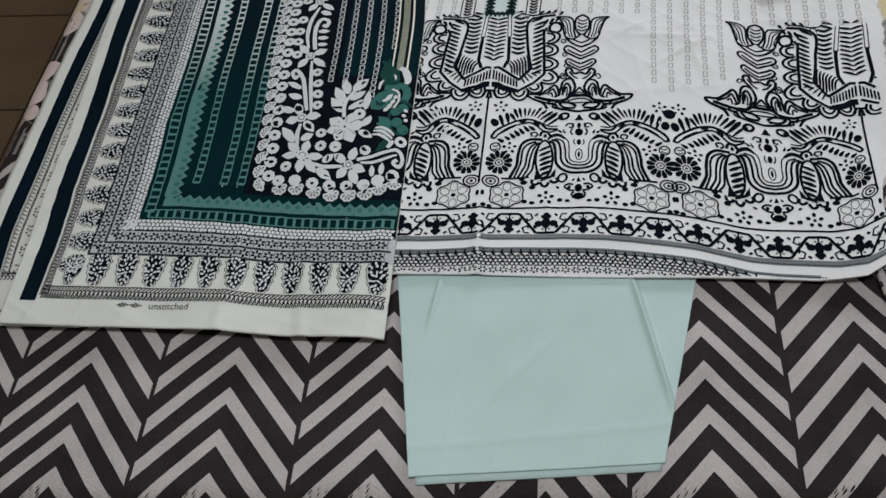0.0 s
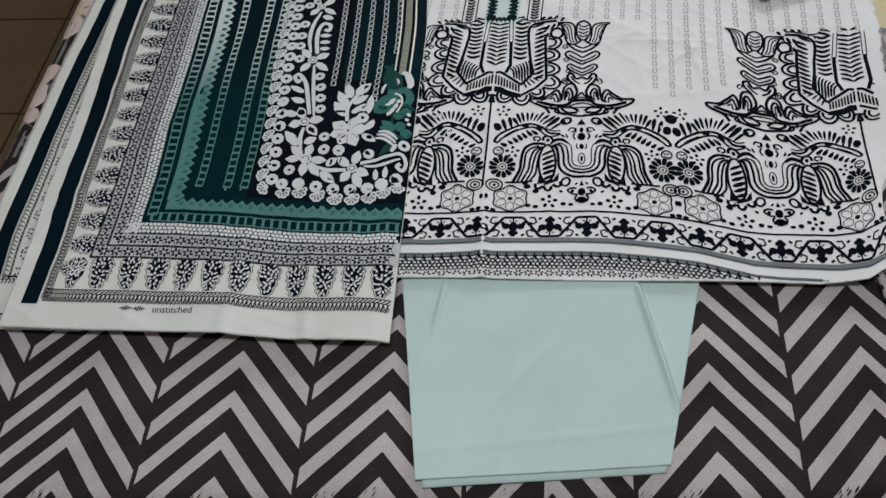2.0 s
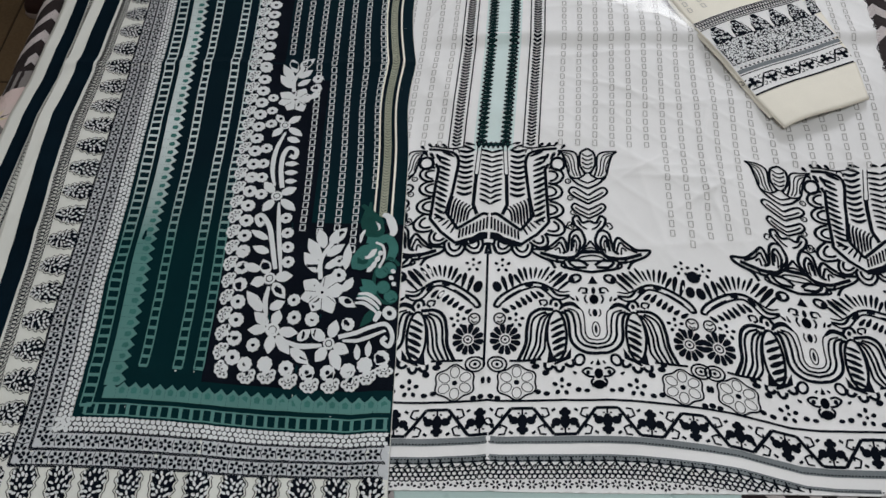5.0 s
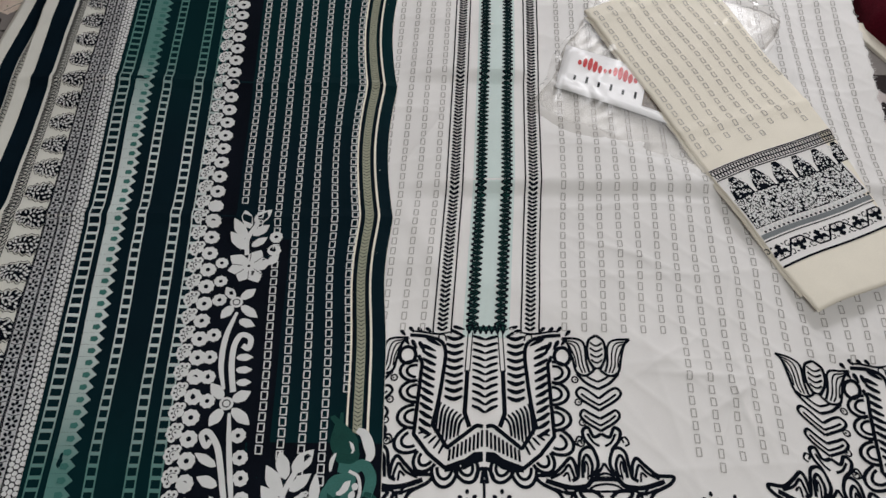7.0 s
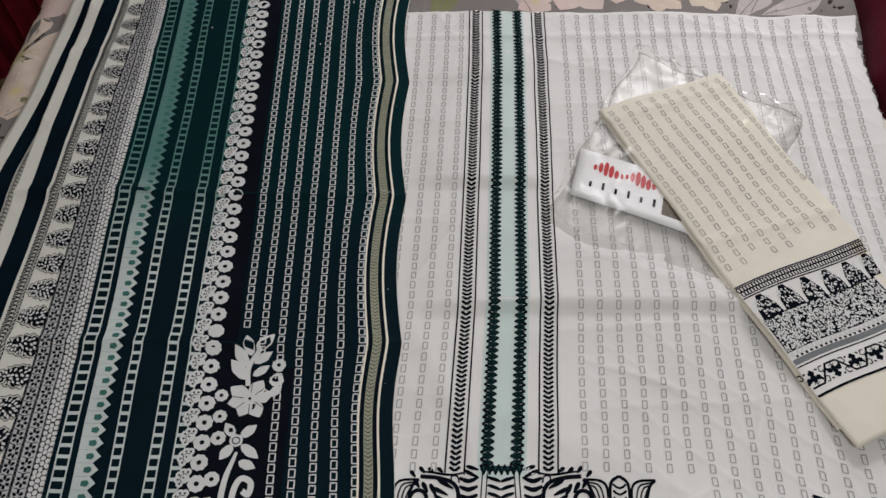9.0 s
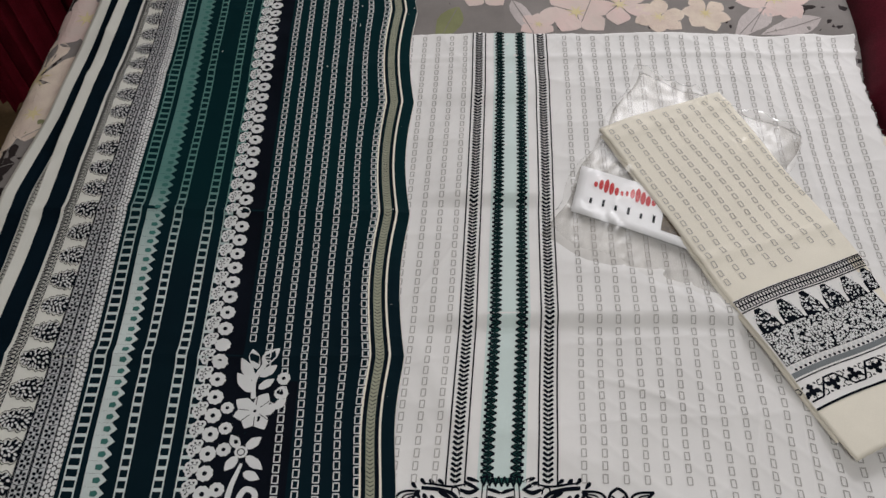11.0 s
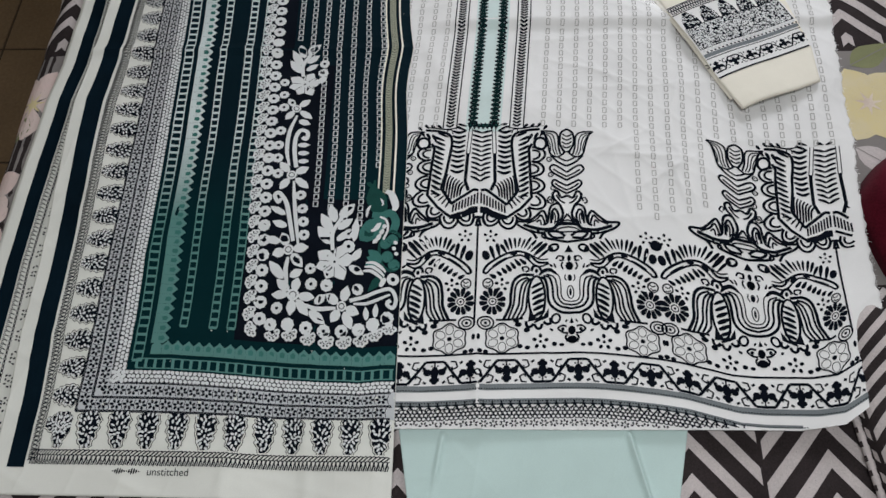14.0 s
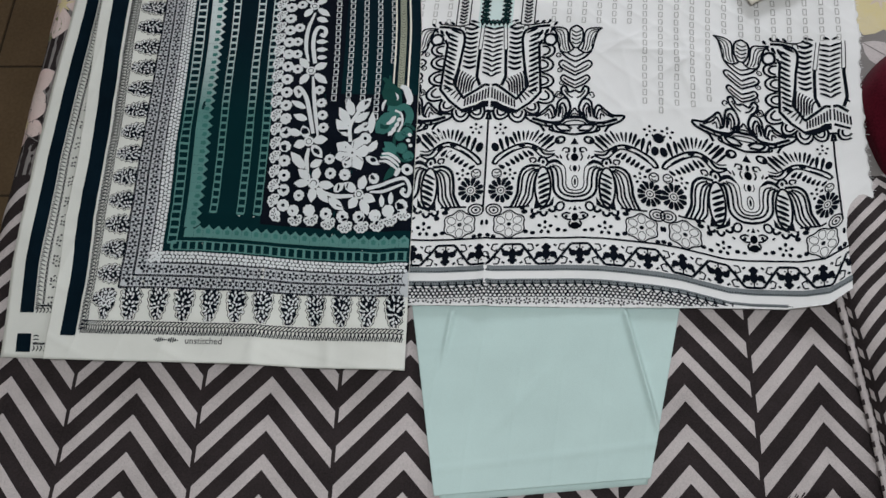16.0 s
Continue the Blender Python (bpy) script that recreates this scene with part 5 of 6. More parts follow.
orn.oval(*(-0.1267, 0.7480), 0.0210, 0.0330, n=22)
ornd.ring(*(-0.1267, 0.7480), 0.0195, 0.0050, 0.0330, n=24)
for c, r in (((-0.1365, 0.7593), 0.0090), ((-0.1255, 0.7665), 0.0085), ((-0.1327, 0.7370), 0.0092), ((-0.1218, 0.7246), 0.0090)):
    orn.oval(*c, r, n=12)
    ornd.ring(*c, r, 0.0016, n=12)
for c in ((-0.1206, 0.7618), (-0.1227, 0.7516), (-0.1187, 0.7431)):
    ornl.oval(*c, 0.0034, n=8)
for k in range(3):
    plump(orn, (-0.1407, 0.7308), ((-0.1675, 0.7369)[0] + 0.002 * k, (-0.1675, 0.7369)[1] + 0.012 * (k - 1)), 0.0150)
for k in range(3):
    ornl.stroke(wave((-0.1657, 0.7278), (-0.1527, 0.7275), (-0.1388, 0.7178), (-0.1339, 0.7120)) - (0.002 * k, 0.0065 * k), 0.0052, taper=0.5)
plump(ornd, (-0.1349, 0.7121), (-0.1602, 0.6820), 0.0135)
ornl.stroke(wave((-0.1411, 0.6893), (-0.1370, 0.6974), (-0.1340, 0.7028)), 0.0080, taper=0.4)
ornl.ring(*(-0.1220, 0.7013), 0.0066, 0.0060, 0.0066, n=12)
for ink, nm, mt, lf in ((orn, "green_ornament", GREEN, 0.0019), (ornd, "dark_green_ornament", DEEPGREEN, 0.0017), (ornl, "pale_ornament", PALE, 0.0022)):
    ink.build(nm, on_dupatta, mt, dupatta, lift=lf, keep=lambda p: p[:, 0] < RIGHT - 0.0005)
# striped selvage along the fold
sel, selw, selk = Ink(), Ink(), Ink()
sel.quadgrid(-0.1465, -0.1355, 0.85, DUP_T)
for u, w in ((-0.1535, 0.0026), (-0.1285, 0.0030)):
    selw.stroke([(u, 0.84), (u, DUP_T)], w)
for u in (-0.1500, -0.1320):
    selk.stroke([(u, 0.84), (u, DUP_T)], 0.0024)
for k in range(220):
    v = 0.85 + 0.0054 * k
    if v < DUP_T - 0.01:
        for s in (-1, 1):
            selk.stroke([(-0.1410, v), (-0.1410 + 0.0045 * s, v + 0.0034)], 0.0009)
sel.build("olive_stripe", on_dupatta, OLIVE, dupatta, lift=0.0012, label="olive herringbone stripe")
selw.build("cream_line", on_dupatta, CREAM, dupatta, lift=0.0013)
selk.build("black_line", on_dupatta, BLACK, dupatta, lift=0.0014)


# ---- flowers of the bed sheet ----
bases = Ink()
bases.quadgrid(BED_L - 0.36, BED_R, 0.695, 1.175, 0.02)
bases.quadgrid(BED_L - 0.36, BED_R, 1.485, BED_B, 0.02)
bases.build("floral_ground", on_sheet, FLORALBASE, sheet, lift=0.0004, label="warm grey ground of the floral bands")["kind"] = "stuff"
rf = random.Random(11)


def sheet_flower(u, v, r, n, material, turn=0.0):
    ink = Ink()
    for k in range(n):
        a = turn + 360 * k / n + rf.uniform(-8, 8)
        ink.petal(u, v, r * rf.uniform(0.85, 1.1), r * 0.72, a, point=1.35)
    ob = ink.build("printed_flower", on_sheet, material, sheet, lift=0.0010)
    core = Ink()
    for k in range(7):
        core.leaf(u, v, r * 0.30, r * 0.06, 360 * k / 7 + turn)
    core.oval(u, v, r * 0.12, n=10)
    core.build("flower_centre", on_sheet, YELLOW if material is not YELLOW else PETAL, ob, lift=0.0014)


def sheet_leaf(u, v, ln, w, turn, material):
    ink = Ink()
    ink.petal(u, v, ln, w, turn)
    ob = ink.build("printed_leaf", on_sheet, material, sheet, lift=0.0008)
    rib = Ink()
    rib.stroke([(u, v), tuple(spin([(ln * 0.95, 0)], turn)[0] + (u, v))], 0.0018)
    rib.build("leaf_rib", on_sheet, FLORALBASE, ob, lift=0.0012)


for u, v, ln, w, an, mt in ((-0.80, 1.60, 0.11, 0.05, 40, LEAF), (-0.82, 1.86, 0.12, 0.05, 250, FLORALBASE), (-0.84, 0.98, 0.07, 0.05, 80, LEAF),
                            (-0.79, 1.54, 0.10, 0.06, 200, SHEETDARK), (-0.80, 0.76, 0.13, 0.09, 150, SHEETDARK), (-0.83, 0.74, 0.1, 0.07, 95, SHEETDARK),
                            (0.70, 1.94, 0.14, 0.05, 200, SHEETLIGHT), (0.60, 1.98, 0.14, 0.045, 230, SHEETLIGHT), (0.55, 1.90, 0.12, 0.05, 60, SHEETLIGHT), (-0.03, 1.98, 0.13, 0.05, 250, LEAF), (0.08, 2.0, 0.12, 0.04, 290, SHEETLIGHT),
                            (0.66, 0.96, 0.10, 0.05, 320, SHEETLIGHT), (0.72, 0.93, 0.09, 0.04, 20, SHEETDARK), (0.69, 1.14, 0.10, 0.05, 30, LEAF), (0.25, 2.02, 0.1, 0.05, 250, FLORALBASE)):
    sheet_leaf(u, v, ln, w, an, mt)
for u, v, r, n, mt, tn in ((-0.835, 1.76, 0.125, 5, PETAL, 10), (-0.80, 1.66, 0.07, 6, PETAL, 35), (-0.78, 1.93, 0.08, 6, PINK, 0), (-0.86, 1.58, 0.06, 5, PETAL, 20),
                           (-0.86, 0.87, 0.075, 5, PINK, 25), (-0.82, 1.06, 0.085, 5, PINK, 60), (-0.93, 1.02, 0.07, 6, PETAL, 10), (-0.95, 1.70, 0.08, 6, PETAL, 0), (-0.84, 0.80, 0.05, 5, PINK, 50),
                           (0.705, 1.055, 0.085, 8, YELLOW, 12), (0.83, 1.10, 0.08, 6, PETAL, 30), (0.76, 0.86, 0.07, 6, PETAL, 0), (0.90, 0.95, 0.07, 6, YELLOW, 0),
                           (0.21, 1.965, 0.075, 6, PINK, 10), (0.30, 1.985, 0.065, 5, PINK, 40), (0.375, 1.945, 0.055, 6, PETAL, 15), (0.47, 1.955, 0.05, 6, PETAL, 45), (0.62, 2.005, 0.075, 6, PINK, 5), (0.02, 2.03, 0.06, 6, PINK, 5), (0.13, 1.92, 0.04, 6, PINK, 25), (0.49, 2.08, 0.07, 6, PINK, 25), (-0.40, 2.15, 0.09, 6, PETAL, 25), (0.05, 2.18, 0.09, 6, PETAL, 5)):
    sheet_flower(u, v, r, n, mt, tn)

# ---- wooden foot rail below the sheet ----
rail = bmesh.new()
box(rail, -0.95, 1.05, -0.028, 0.028, 0.08, 0.520, 0.006)
bmesh.ops.transform(rail, matrix=pose(0, 0.108, 0, 0, 0, 3.5), verts=rail.verts)
foot = part("foot_rail", rail, IVORY, bed, "pale wooden foot rail")

# ---- quilt with piping at the side of the bed ----
quilt = tagged(new("quilt"), "folded chevron quilt with striped piping lying along the bed", "quilt")


def on_quilt(u, v, off):
    """u metres inwards from the piped edge, v metres along the bed."""
    u, v = np.asarray(u, float), np.asarray(v, float)
    e = np.interp(v, [0.0, 0.3, 0.5, 0.72], [0.600, 0.583, 0.562, 0.575])
    r = 0.045
    a = np.minimum(u / r, math.pi / 2)
    x = e + np.where(u < r * math.pi / 2, r * (1 - np.cos(a)), u - r * math.pi / 2 + r)
    z = TOP - 0.010 + r * np.sin(a) + 0.006 * np.sin(9 * v + 7 * x) + 0.004 * np.sin(23 * v) * np.sin(12 * x)
    z = z * 1.0 - 0.03 * smooth(0.58, 0.74, v)
    return np.c_[x - off * np.cos(a), v, z + off * np.sin(a)]


cloth("quilt_cloth", np.linspace(0, 0.42, 60), np.linspace(0.02, 0.74, 80), on_quilt, 0.02, SHEETDARK, quilt, "charcoal quilt cotton")
qc = Ink()
chevrons(qc, 0.004, 0.41, 0.03, 0.73, 0.02, 0.05, pu=0.15, pv=0.031, w=0.0145, rise=0.075)
qc.build("chevron_print", on_quilt, SHEETLIGHT, quilt, label="pale grey chevron stripes")["kind"] = "stuff"
cu = bpy.data.curves.new("piping", "CURVE")
cu.dimensions, cu.bevel_depth, cu.bevel_resolution = "3D", 0.0055, 3
sp = cu.splines.new("POLY")
pv = np.linspace(0.02, 0.74, 60)
pe = np.interp(pv, [0.0, 0.3, 0.5, 0.72], [0.600, 0.583, 0.562, 0.575])
sp.points.add(len(pv) - 1)
for p_, x_, y_ in zip(sp.points, pe, pv):
    p_.co = (x_ - 0.004, y_, TOP - 0.002 - 0.025 * float(smooth(0.58, 0.74, y_)), 1)
pm = bpy.data.meshes.new_from_object(bpy.data.objects.new("piping", cu))
pm.materials.append(SHEETLIGHT)
pipe = child(new("piping", pm), quilt, "twisted pale grey piping")
stripes = Ink()
for k in range(36):
    v = 0.03 + 0.02 * k
    stripes.face([(0.0, v), (0.012, v + 0.004), (0.012, v + 0.012), (0.0, v + 0.008)])
stripes.build("piping_stripe", lambda u, v, o: np.c_[np.interp(v, pv, pe) - 0.012 + u, v, np.full(len(u), TOP + 0.0036) - 0.025 * smooth(0.58, 0.74, v) - 40 * (u - 0.008) ** 2], SHEETDARK, quilt)["kind"] = "stuff"

# ---- maroon garment and blanket ----
def on_garment(u, v, off):
    """A loosely heaped garment over a unit disc, u turn and v radius."""
    a = 2 * math.pi * u
    rx, ry = 0.185 + 0.016 * np.sin(3 * a + 1), 0.150 + 0.014 * np.sin(4 * a)
    x, y = 0.806 + rx * v * np.cos(a), 0.795 + ry * v * np.sin(a)
    h = 0.105 * np.sqrt(np.clip(1 - v ** 2, 0, 1)) + 0.012 * np.sin(5 * a + 6 * v) * v * (1 - v) * 3
    dip = 0.075 * np.exp(-(((x - 0.775) / 0.06) ** 2 + ((y - 0.80) / 0.055) ** 2))
    z = TOP + 0.012 + np.maximum(h - dip, 0.004) + 0.006 * np.sin(40 * x + 22 * y) * (v < 0.97)
    return np.c_[x, y, z + off]


garment = tagged(new("garment"), "crumpled maroon fleece garment lying on the bed", "clothes")
cloth("garment_cloth", np.linspace(0, 1, 90), np.linspace(0.02, 1, 40), on_garment, 0.014, MAROON, garment)


def on_blanket(u, v, off):
    u, v = np.asarray(u, float), np.asarray(v, float)
    y = 1.30 + 0.85 * v
    x0 = np.interp(y, [1.30, 1.48, 1.59, 1.70, 1.85, 2.2], [0.845, 0.775, 0.715, 0.712, 0.750, 0.79])
    x = x0 + (1.02 - x0) * u
    z = TOP + 0.006 + 0.070 * np.sqrt(np.clip(1 - (1 - np.clip(u * 4, 0, 1)) ** 2, 0, 1)) + 0.010 * np.sin(11 * y + 14 * x) * np.clip(u * 3, 0, 1)
    return np.c_[x, y, z + off]


blanket = tagged(new("blanket"), "folded maroon fleece blanket with a cream edge on the bed", "blanket")
cloth("blanket_cloth", np.linspace(0, 1, 50), np.linspace(0, 1, 80), on_blanket, 0.006, MAROON, blanket)
cloth("blanket_edge", np.linspace(-0.16, 0.03, 6), np.linspace(0.0, 0.36, 40), lambda u, v, o: on_blanket(np.zeros(np.shape(u)), v, o) + np.c_[np.asarray(u) * 0.16, np.zeros(np.shape(u)), np.full(np.shape(u), 0.004)], 0.006, CREAM, blanket, "cream blanket edge")

# ---- sleeve piece, card and plastic bag ----
E1, E2, S0 = np.array((0.4066, -0.9137)), np.array((0.925, 0.380)), np.array((0.211, 1.603))
SL = 0.637


def sleeve_width(s):
    return np.interp(s, [0, 0.379, 0.562, SL], [0.243, 0.226, 0.188, 0.155])


def on_sleeve(w, s, off, low=0.0):
    """w from 0 to 1 across the folded sleeve, s metres from its top."""
    w, s = np.asarray(w, float), np.asarray(s, float)
    p = S0 + s[:, None] * E1 + (w * sleeve_width(s))[:, None] * E2
    p = p + np.c_[np.zeros(len(s)), 0.0015 * np.sin(7 * w)]
    z = TOP + 0.0305 + lumps(p[:, 0], p[:, 1]) + 0.0045 * np.sin(math.pi * np.clip(w, 0, 1)) ** 0.6
    z = z + crumple(p[:, 0], p[:, 1], 6.0, 0.0014) + ridge(s - 0.30 - 0.02 * w, 0.003, 0.008) + 0.0014 * np.sin(30 * s + 5 * w) + ridge(s - 0.033, 0.003, 0.010)
    return np.c_[p, z + off - low]


sleeve = tagged(new("sleeve_fabric"), "folded cream sleeve fabric with a dark printed cuff band", "fabric")
cloth("upper_fold", np.linspace(0, 1, 40), np.linspace(0, SL, 90), lambda w, s, o: on_sleeve(w, s, o), 0.003, CREAM, sleeve)
cloth("lower_fold", np.linspace(-0.015, 0.985, 30), np.linspace(0.012, SL - 0.03, 60), lambda w, s, o: on_sleeve(w, s, o, 0.0045), 0.003, CREAM, sleeve)


def sleeve_ink(u, s, off):
    """u metres across."""
    return on_sleeve(np.asarray(u) / sleeve_width(np.asarray(s)), s, off)


sd = Ink()
for k in range(9):
    for j in range(22):
        s = 0.012 + 0.0165 * j
        if s > 0.345 + 0.010 * math.sin(2 * k):
            continue
        u = 0.014 + 0.0265 * k
        if u < sleeve_width(s) - 0.006:
            sd.oblong(u - 0.003, u + 0.003, s, s + 0.0098, 0.0013)
sd.build("oblong_print", sleeve_ink, GREYDASH, sleeve, label="rows of small grey printed oblongs")["kind"] = "stuff"
sg, sk, sw_, st = Ink(), Ink(), Ink(), Ink()
# cuff: net, bushes on white, lace, teal lines, leaf band
for k in range(46):
    for r in range(2):
        sk.ring(0.004 + 0.0049 * k + 0.0024 * r, 0.386 + 0.0075 * r, 0.0030, 0.0017, 0.0040, n=7)
sk.stroke([(0.001, 0.380), (0.224, 0.380)], 0.0020)
sk.stroke([(0.001, 0.4005), (0.220, 0.4005)], 0.0020)
for k in range(6):
    u = 0.022 + 0.0375 * k
    sk.face([(u - 0.0040, 0.403), (u + 0.0040, 0.403), (u + 0.0085, 0.412), (u + 0.0145, 0.424), (u + 0.0165, 0.440), (u - 0.0165, 0.440), (u - 0.0145, 0.424), (u - 0.0085, 0.412)])
    for i in range(60):
        sw_.oval(u + rf.uniform(-0.013, 0.013), rf.uniform(0.408, 0.438), 0.0019, 0.0011, rf.uniform(0, 180), n=6)
sk.quadgrid(0.003, 0.197, 0.440, 0.495)
for i in range(1500):
    sw_.oval(rf.uniform(0.004, 0.195), rf.uniform(0.442, 0.494), 0.0019, 0.0011, rf.uniform(0, 180), n=6)
for k in range(24):
    sw_.oval(0.008 + 0.008 * k, 0.499, 0.0030, n=7)
    sk.oval(0.012 + 0.008 * k, 0.5035, 0.0022, n=6)
st.quadgrid(0.002, 0.196, 0.506, 0.514)
sk.stroke([(0.001, 0.5175), (0.195, 0.5175)], 0.0018)
for k in range(6):
    leaf_band(sk, 0.012 + 0.0335 * k, 0.5385, k % 2, 0.66)
sk.stroke([(0.001, 0.5610), (0.184, 0.5610)], 0.0034)
wb = Ink()
wb.quadgrid(0.001, 0.2, 0.378, 0.50)
wb.quadgrid(0.001, 0.19, 0.50, 0.562)
fit_sl = lambda u, s, off: sleeve_ink(np.minimum(u, sleeve_width(np.asarray(s)) - 0.0008), s, off)
wb.build("cuff_ground", fit_sl, WHITE, sleeve, lift=0.0004, label="white ground of the cuff")
sk.build("cuff_print", fit_sl, BLACK, sleeve, lift=0.0008, label="black lace and leaf cuff print")
sw_.build("cuff_cell_print", fit_sl, PALE, sleeve, lift=0.0011)["kind"] = "stuff"
st.build("cuff_teal_stripe", fit_sl, GREYINK, sleeve, lift=0.0008, label="grey teal stripe")

card = tagged(new("label_card"), "white cardboard label with red marks inside the plastic bag", "label")
C0, CE, CN = np.array((0.146, 1.427)), np.array((0.920, -0.392)), np.array((0.270, 0.963))


def on_card(a, b, off):
    a, b = np.asarray(a, float), np.asarray(b, float)
    p = C0 + a[:, None] * CE + b[:, None] * CN
    return np.c_[p, TOP + 0.0262 + lumps(p[:, 0], p[:, 1]) + 0.001 * np.sin(8 * a) + off]


cloth("card", np.linspace(0, 0.29, 20), np.linspace(0, 0.100, 8), on_card, 0.0008, CARD, card)
for g, a0 in ((0, 0.030), (1, 0.082)):
    for k, (ln, w) in enumerate(((0.006, 0.0065), (0.016, 0.0075), (0.024, 0.0080), (0.021, 0.0080), (0.012, 0.0070), (0.005, 0.0050)) if not g else ((0.005, 0.005), (0.014, 0.0075), (0.024, 0.0085), (0.022, 0.0085), (0.016, 0.0080), (0.007, 0.0070))):
        m = Ink()
        m.oval(a0 + 0.0088 * k, 0.069 + 0.003 * math.sin(k), w / 2, ln / 2 + 0.003, 0, n=12)
        m.build("red_mark", on_card, RED, card, lift=0.0004, label="red brush mark")
for k in range(6):
    m = Ink()
    a = 0.020 + 0.0205 * k
    m.face([(a + 0.0055, 0.027), (a + 0.0095, 0.027), (a + 0.0095, 0.038 + 0.004 * (k % 2)), (a + 0.0055, 0.038 + 0.004 * (k % 2))])
    m.build("print_bar", on_card, BLACK, card, lift=0.0004)
m = Ink()
m.quadgrid(0.143, 0.26, 0.018, 0.064)
m.build("photo", on_card, PHOTO, card, lift=0.0004, label="small brown printed photograph")

film = bpy.data.materials.new("clear_plastic_film")
film.use_nodes = True
nt = film.node_tree
nt.nodes.remove(nt.nodes["Principled BSDF"])
tr, gl, mx, lw = (nt.nodes.new(n) for n in ("ShaderNodeBsdfTransparent", "ShaderNodeBsdfGlossy", "ShaderNodeMixShader", "ShaderNodeFresnel"))
tr.inputs[0].default_value = (0.95, 0.945, 0.935, 1)
gl.inputs["Roughness"].default_value = 0.30
lw.inputs["IOR"].default_value = 1.38
nt.links.new(lw.outputs[0], mx.inputs[0])
nt.links.new(tr.outputs[0], mx.inputs[1])
nt.links.new(gl.outputs[0], mx.inputs[2])
nt.links.new(mx.outputs[0], nt.nodes["Material Output"].inputs[0])
BAGC = np.array(((0.100, 1.385), (0.365, 1.245), (0.560, 1.600), (0.300, 1.760)))


def on_bag(u, v, off, level=0.0, seed=0.0, rise=1.0):
    u, v = np.asarray(u, float), np.asarray(v, float)
    p = ((1 - u) * (1 - v))[:, None] * BAGC[0] + (u * (1 - v))[:, None] * BAGC[1] + (u * v)[:, None] * BAGC[2] + ((1 - u) * v)[:, None] * BAGC[3]
    rim = np.minimum(np.minimum(u, 1 - u), np.minimum(v, 1 - v))
    p = p + 0.006 * np.c_[np.sin(17 * v + seed), np.sin(15 * u + 2 + seed)]
    hid = smooth(0.30, 0.55, u + 0.35 * v)
    c = np.array([noise.noise((a * 7 + seed, b * 7, 3.1 + seed)) + 0.6 * abs(noise.noise((a * 17 + seed, b * 15, 1.7))) for a, b in zip(u, v)])
    z = TOP + 0.0285 + level + lumps(p[:, 0], p[:, 1]) + rise * 0.0080 * np.clip(c, -0.15, 1) * (1 - 0.85 * hid * (v < 0.72)) + rise * 0.012 * smooth(0.10, 0.0, rim) * np.clip(c + 0.2, 0, 1) * (1 - hid * (v < 0.72))
    return np.c_[p, z + off]


# Copy of the film with a darker tint, greys what lies below the card.
film_back = film.copy()
film_back.name = "darker_plastic_film"
next(n for n in film_back.node_tree.nodes if n.type == "BSDF_TRANSPARENT").inputs[0].default_value = (0.74, 0.725, 0.70, 1)
bag = tagged(new("plastic_bag"), "crumpled clear plastic bag under the sleeve fabric", "bag")
ob = cloth("upper_film", np.linspace(0, 1, 90), np.linspace(0, 1, 90), lambda u, v, o: on_bag(u, v, o), 0.0003, film, bag)
cloth("lower_film", np.linspace(0.02, 1.0, 60), np.linspace(-0.02, 0.99, 60), lambda u, v, o: on_bag(u, v, o, -0.0060, 5.0, 0.2), 0.0003, film_back, bag)
for o in bag.children:
    o.visible_shadow = False

# ---- printed word on the dupatta ----
def word(text, size, u, v, material, parent, name):
    cd = bpy.data.curves.new(name, "FONT")
    cd.body, cd.size = text, size
    me = bpy.data.meshes.new_from_object(bpy.data.objects.new(name, cd))
    co = np.array([tuple(p.co) for p in me.vertices])
    xyz = on_dupatta(co[:, 0] + u, co[:, 1] + v, 0.0008)
    for p, q in zip(me.vertices, xyz):
        p.co = q
    me.materials.append(material)
    return child(new(name, me), parent)


word("unstitched", 0.0150, -0.469, 0.3915, BLACK, dupatta, "printed_word")
lg = Ink()
for k, h in enumerate((0.002, 0.006, 0.010, 0.009, 0.006, 0.003, 0.002, 0.006, 0.010, 0.009, 0.006, 0.002)):
    lg.oval(-0.5180 + 0.0034 * k, 0.3965, 0.0013, h / 2, -8, n=7)
lg.build("printed_mark", on_dupatta, BLACK, dupatta)

# frayed edge of the shirt
fray = Ink()
for k in range(420):
    v = 0.52 + 1.35 * k / 420
    fray.stroke([(SHIRT_R - 0.003, v), (SHIRT_R + 0.001 + 0.005 * rf.random() ** 3, v + rf.uniform(-0.003, 0.003))], 0.0007)
fray.build("frayed_edge", on_shirt, WHITE, shirt, lift=0.0002)["kind"] = "stuff"

# ---- things beyond the bed ----
curtain = tagged(new("curtain"), "heavy maroon curtain hanging to the floor", "curtain")
bm = bmesh.new()
cols = 90
top = []
for i in range(cols):
    x = -1.33 + 0.46 * i / (cols - 1)
    yy = 2.24 + 0.03 * math.sin(i * 0.55) + 0.012 * math.sin(i * 1.3)
    top.append((bm.verts.new((x, yy, 2.4)), bm.verts.new((x + 0.01 * math.sin(i), yy + 0.01, 0.03))))
for (a, b), (c_, d_) in zip(top, top[1:]):
    bm.faces.new((a, b, d_, c_))
part("curtain_cloth", bm, CURTAINRED, curtain, shade=True)
boxed("curtain_rod", (-1.38, -0.80, 2.23, 2.25, 2.39, 2.42), WOOD, curtain, "wooden curtain rod", bevel=0.004)
cab = tagged(new("cabinet"), "ivory laminate cabinet on short feet on the tiled floor", "cabinet")
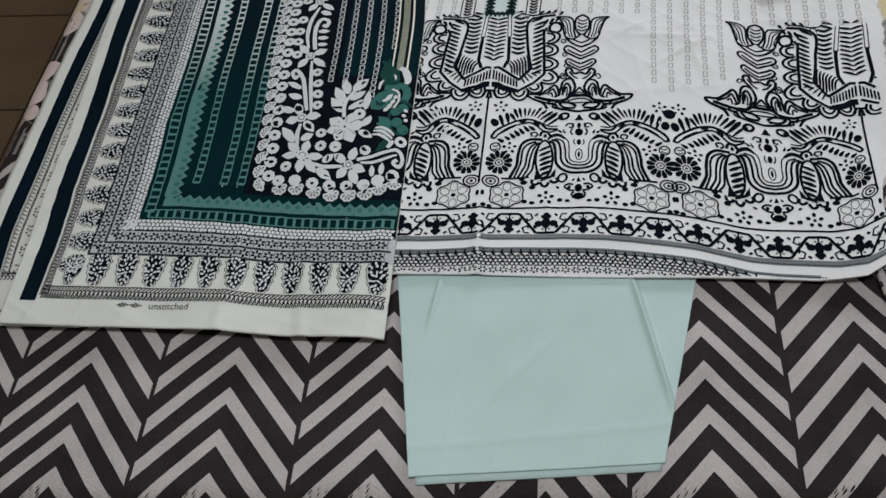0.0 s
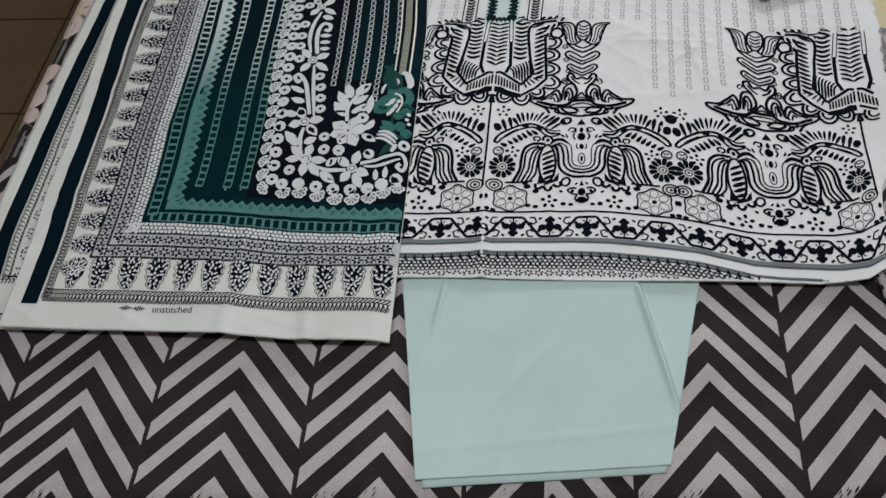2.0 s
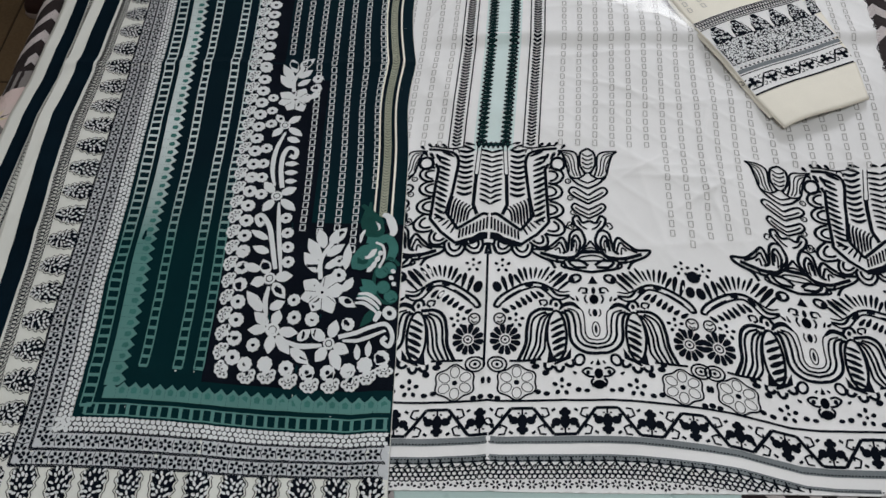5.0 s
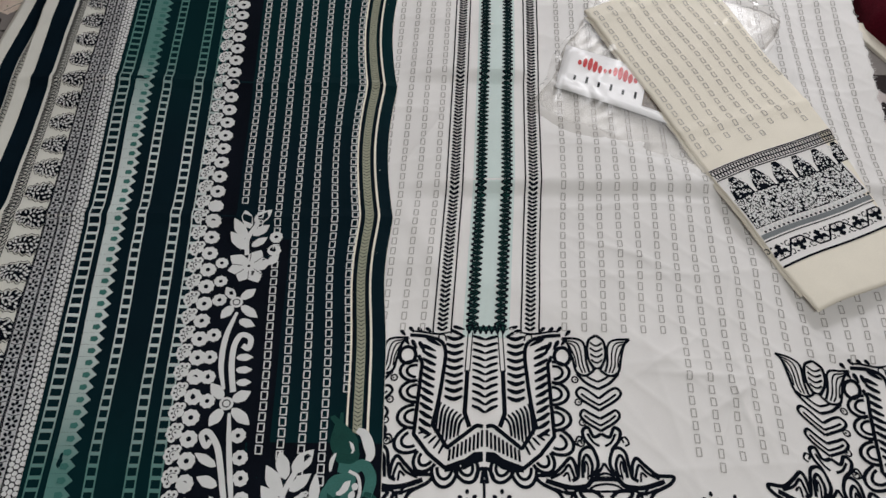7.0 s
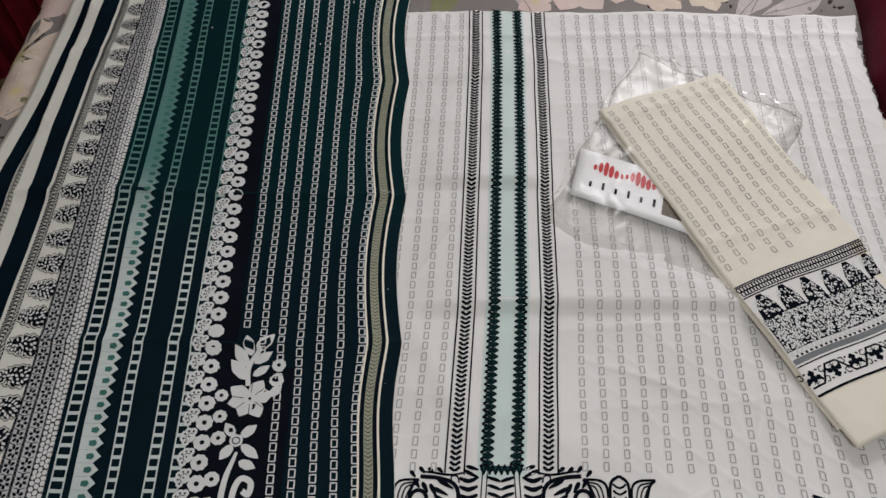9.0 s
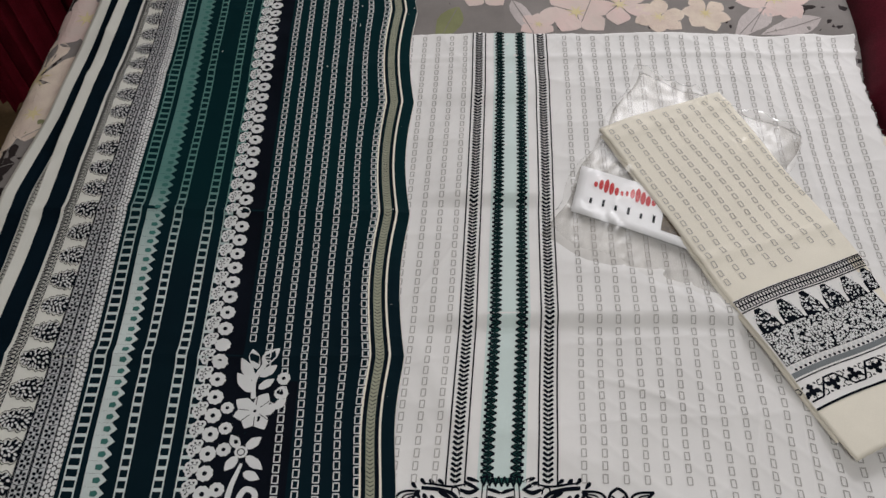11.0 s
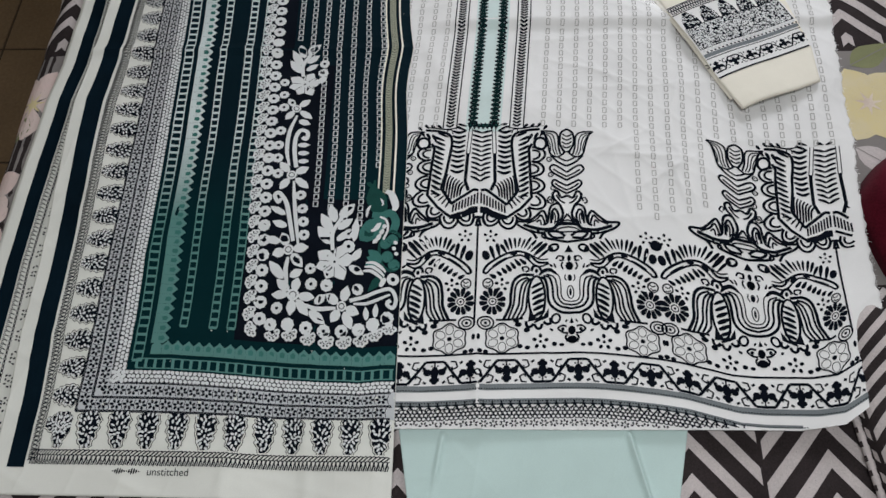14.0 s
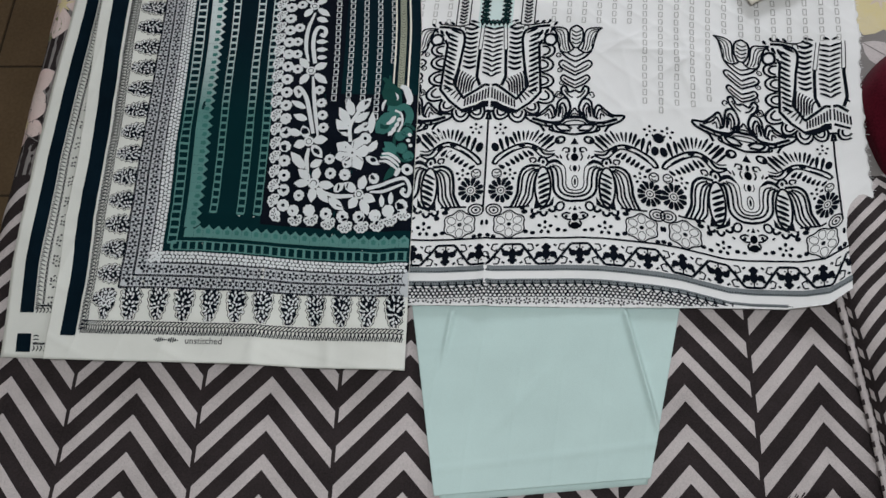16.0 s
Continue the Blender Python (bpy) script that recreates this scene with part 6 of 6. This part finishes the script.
boxed("cabinet_body", (-1.87, -1.345, 2.12, 2.46, 0.12, 0.78), IVORY, cab, bevel=0.006)
boxed("cabinet_door", (-1.85, -1.365, 2.102, 2.119, 0.15, 0.75), IVORY, cab, bevel=0.004)
for x, y in ((-1.85, 2.13), (-1.42, 2.13), (-1.85, 2.40), (-1.42, 2.40)):
    boxed("cabinet_foot", (x, x + 0.05, y, y + 0.05, 0.0, 0.119), IVORY, cab, bevel=0.004)


def shoe(x, y, turn):
    s = tagged(new("shoe"), "dark brown slip-on shoe on the tiled floor", "shoe")
    n, m = 26, 14
    for nm, mat, z0, z1, k in (("sole", SHOESOLE, 0.0, 0.022, 1.04), ("upper", SHOEDARK, 0.0221, 0.075, 1.0)):
        bm = bmesh.new()
        rings = []
        for j in range(m):
            t = j / (m - 1)
            ring_ = []
            for i in range(n):
                a = 2 * math.pi * i / n
                w = 0.046 * (1 + 0.16 * math.cos(a) - 0.10 * math.cos(2 * a))
                f = k * (math.sqrt(max(0.02, 1 - (t * 0.93) ** 2)) if nm == "upper" else 1 - 0.04 * abs(2 * t - 1) ** 4)
                zz = z0 + (z1 - z0) * t * (1.0 - (0.35 * math.cos(a) if nm == "upper" else 0))
                ring_.append(bm.verts.new((0.13 * math.cos(a) * f, w * math.sin(a) * f, zz)))
            rings.append(ring_)
        for p, q in zip(rings, rings[1:]):
            for i in range(n):
                bm.faces.new((p[i], p[(i + 1) % n], q[(i + 1) % n], q[i]))
        bm.faces.new(rings[0][::-1])
        if nm == "sole":
            bm.faces.new(rings[-1])
        part(nm, bm, mat, s, shade=True)
    s.matrix_world = pose(x, y, 0.0, 0, 0, turn)
    return s


shoe(-1.235, 2.015, 20)

# ---- floor tiles ----
tile = bmesh.new()
box(tile, -0.1965, 0.1965, -0.1965, 0.1965, -0.0039, 0.0, 0.0015)
tme = bpy.data.meshes.new("tile")
tile.to_mesh(tme)
tile.free()
tme.materials.append(TILE)
for i in range(13):
    for j in range(12):
        t = child(new("tile", tme), floor)
        t.location = (-2.4 + 0.4 * i, -1.695 + 0.4 * j, 0.0)
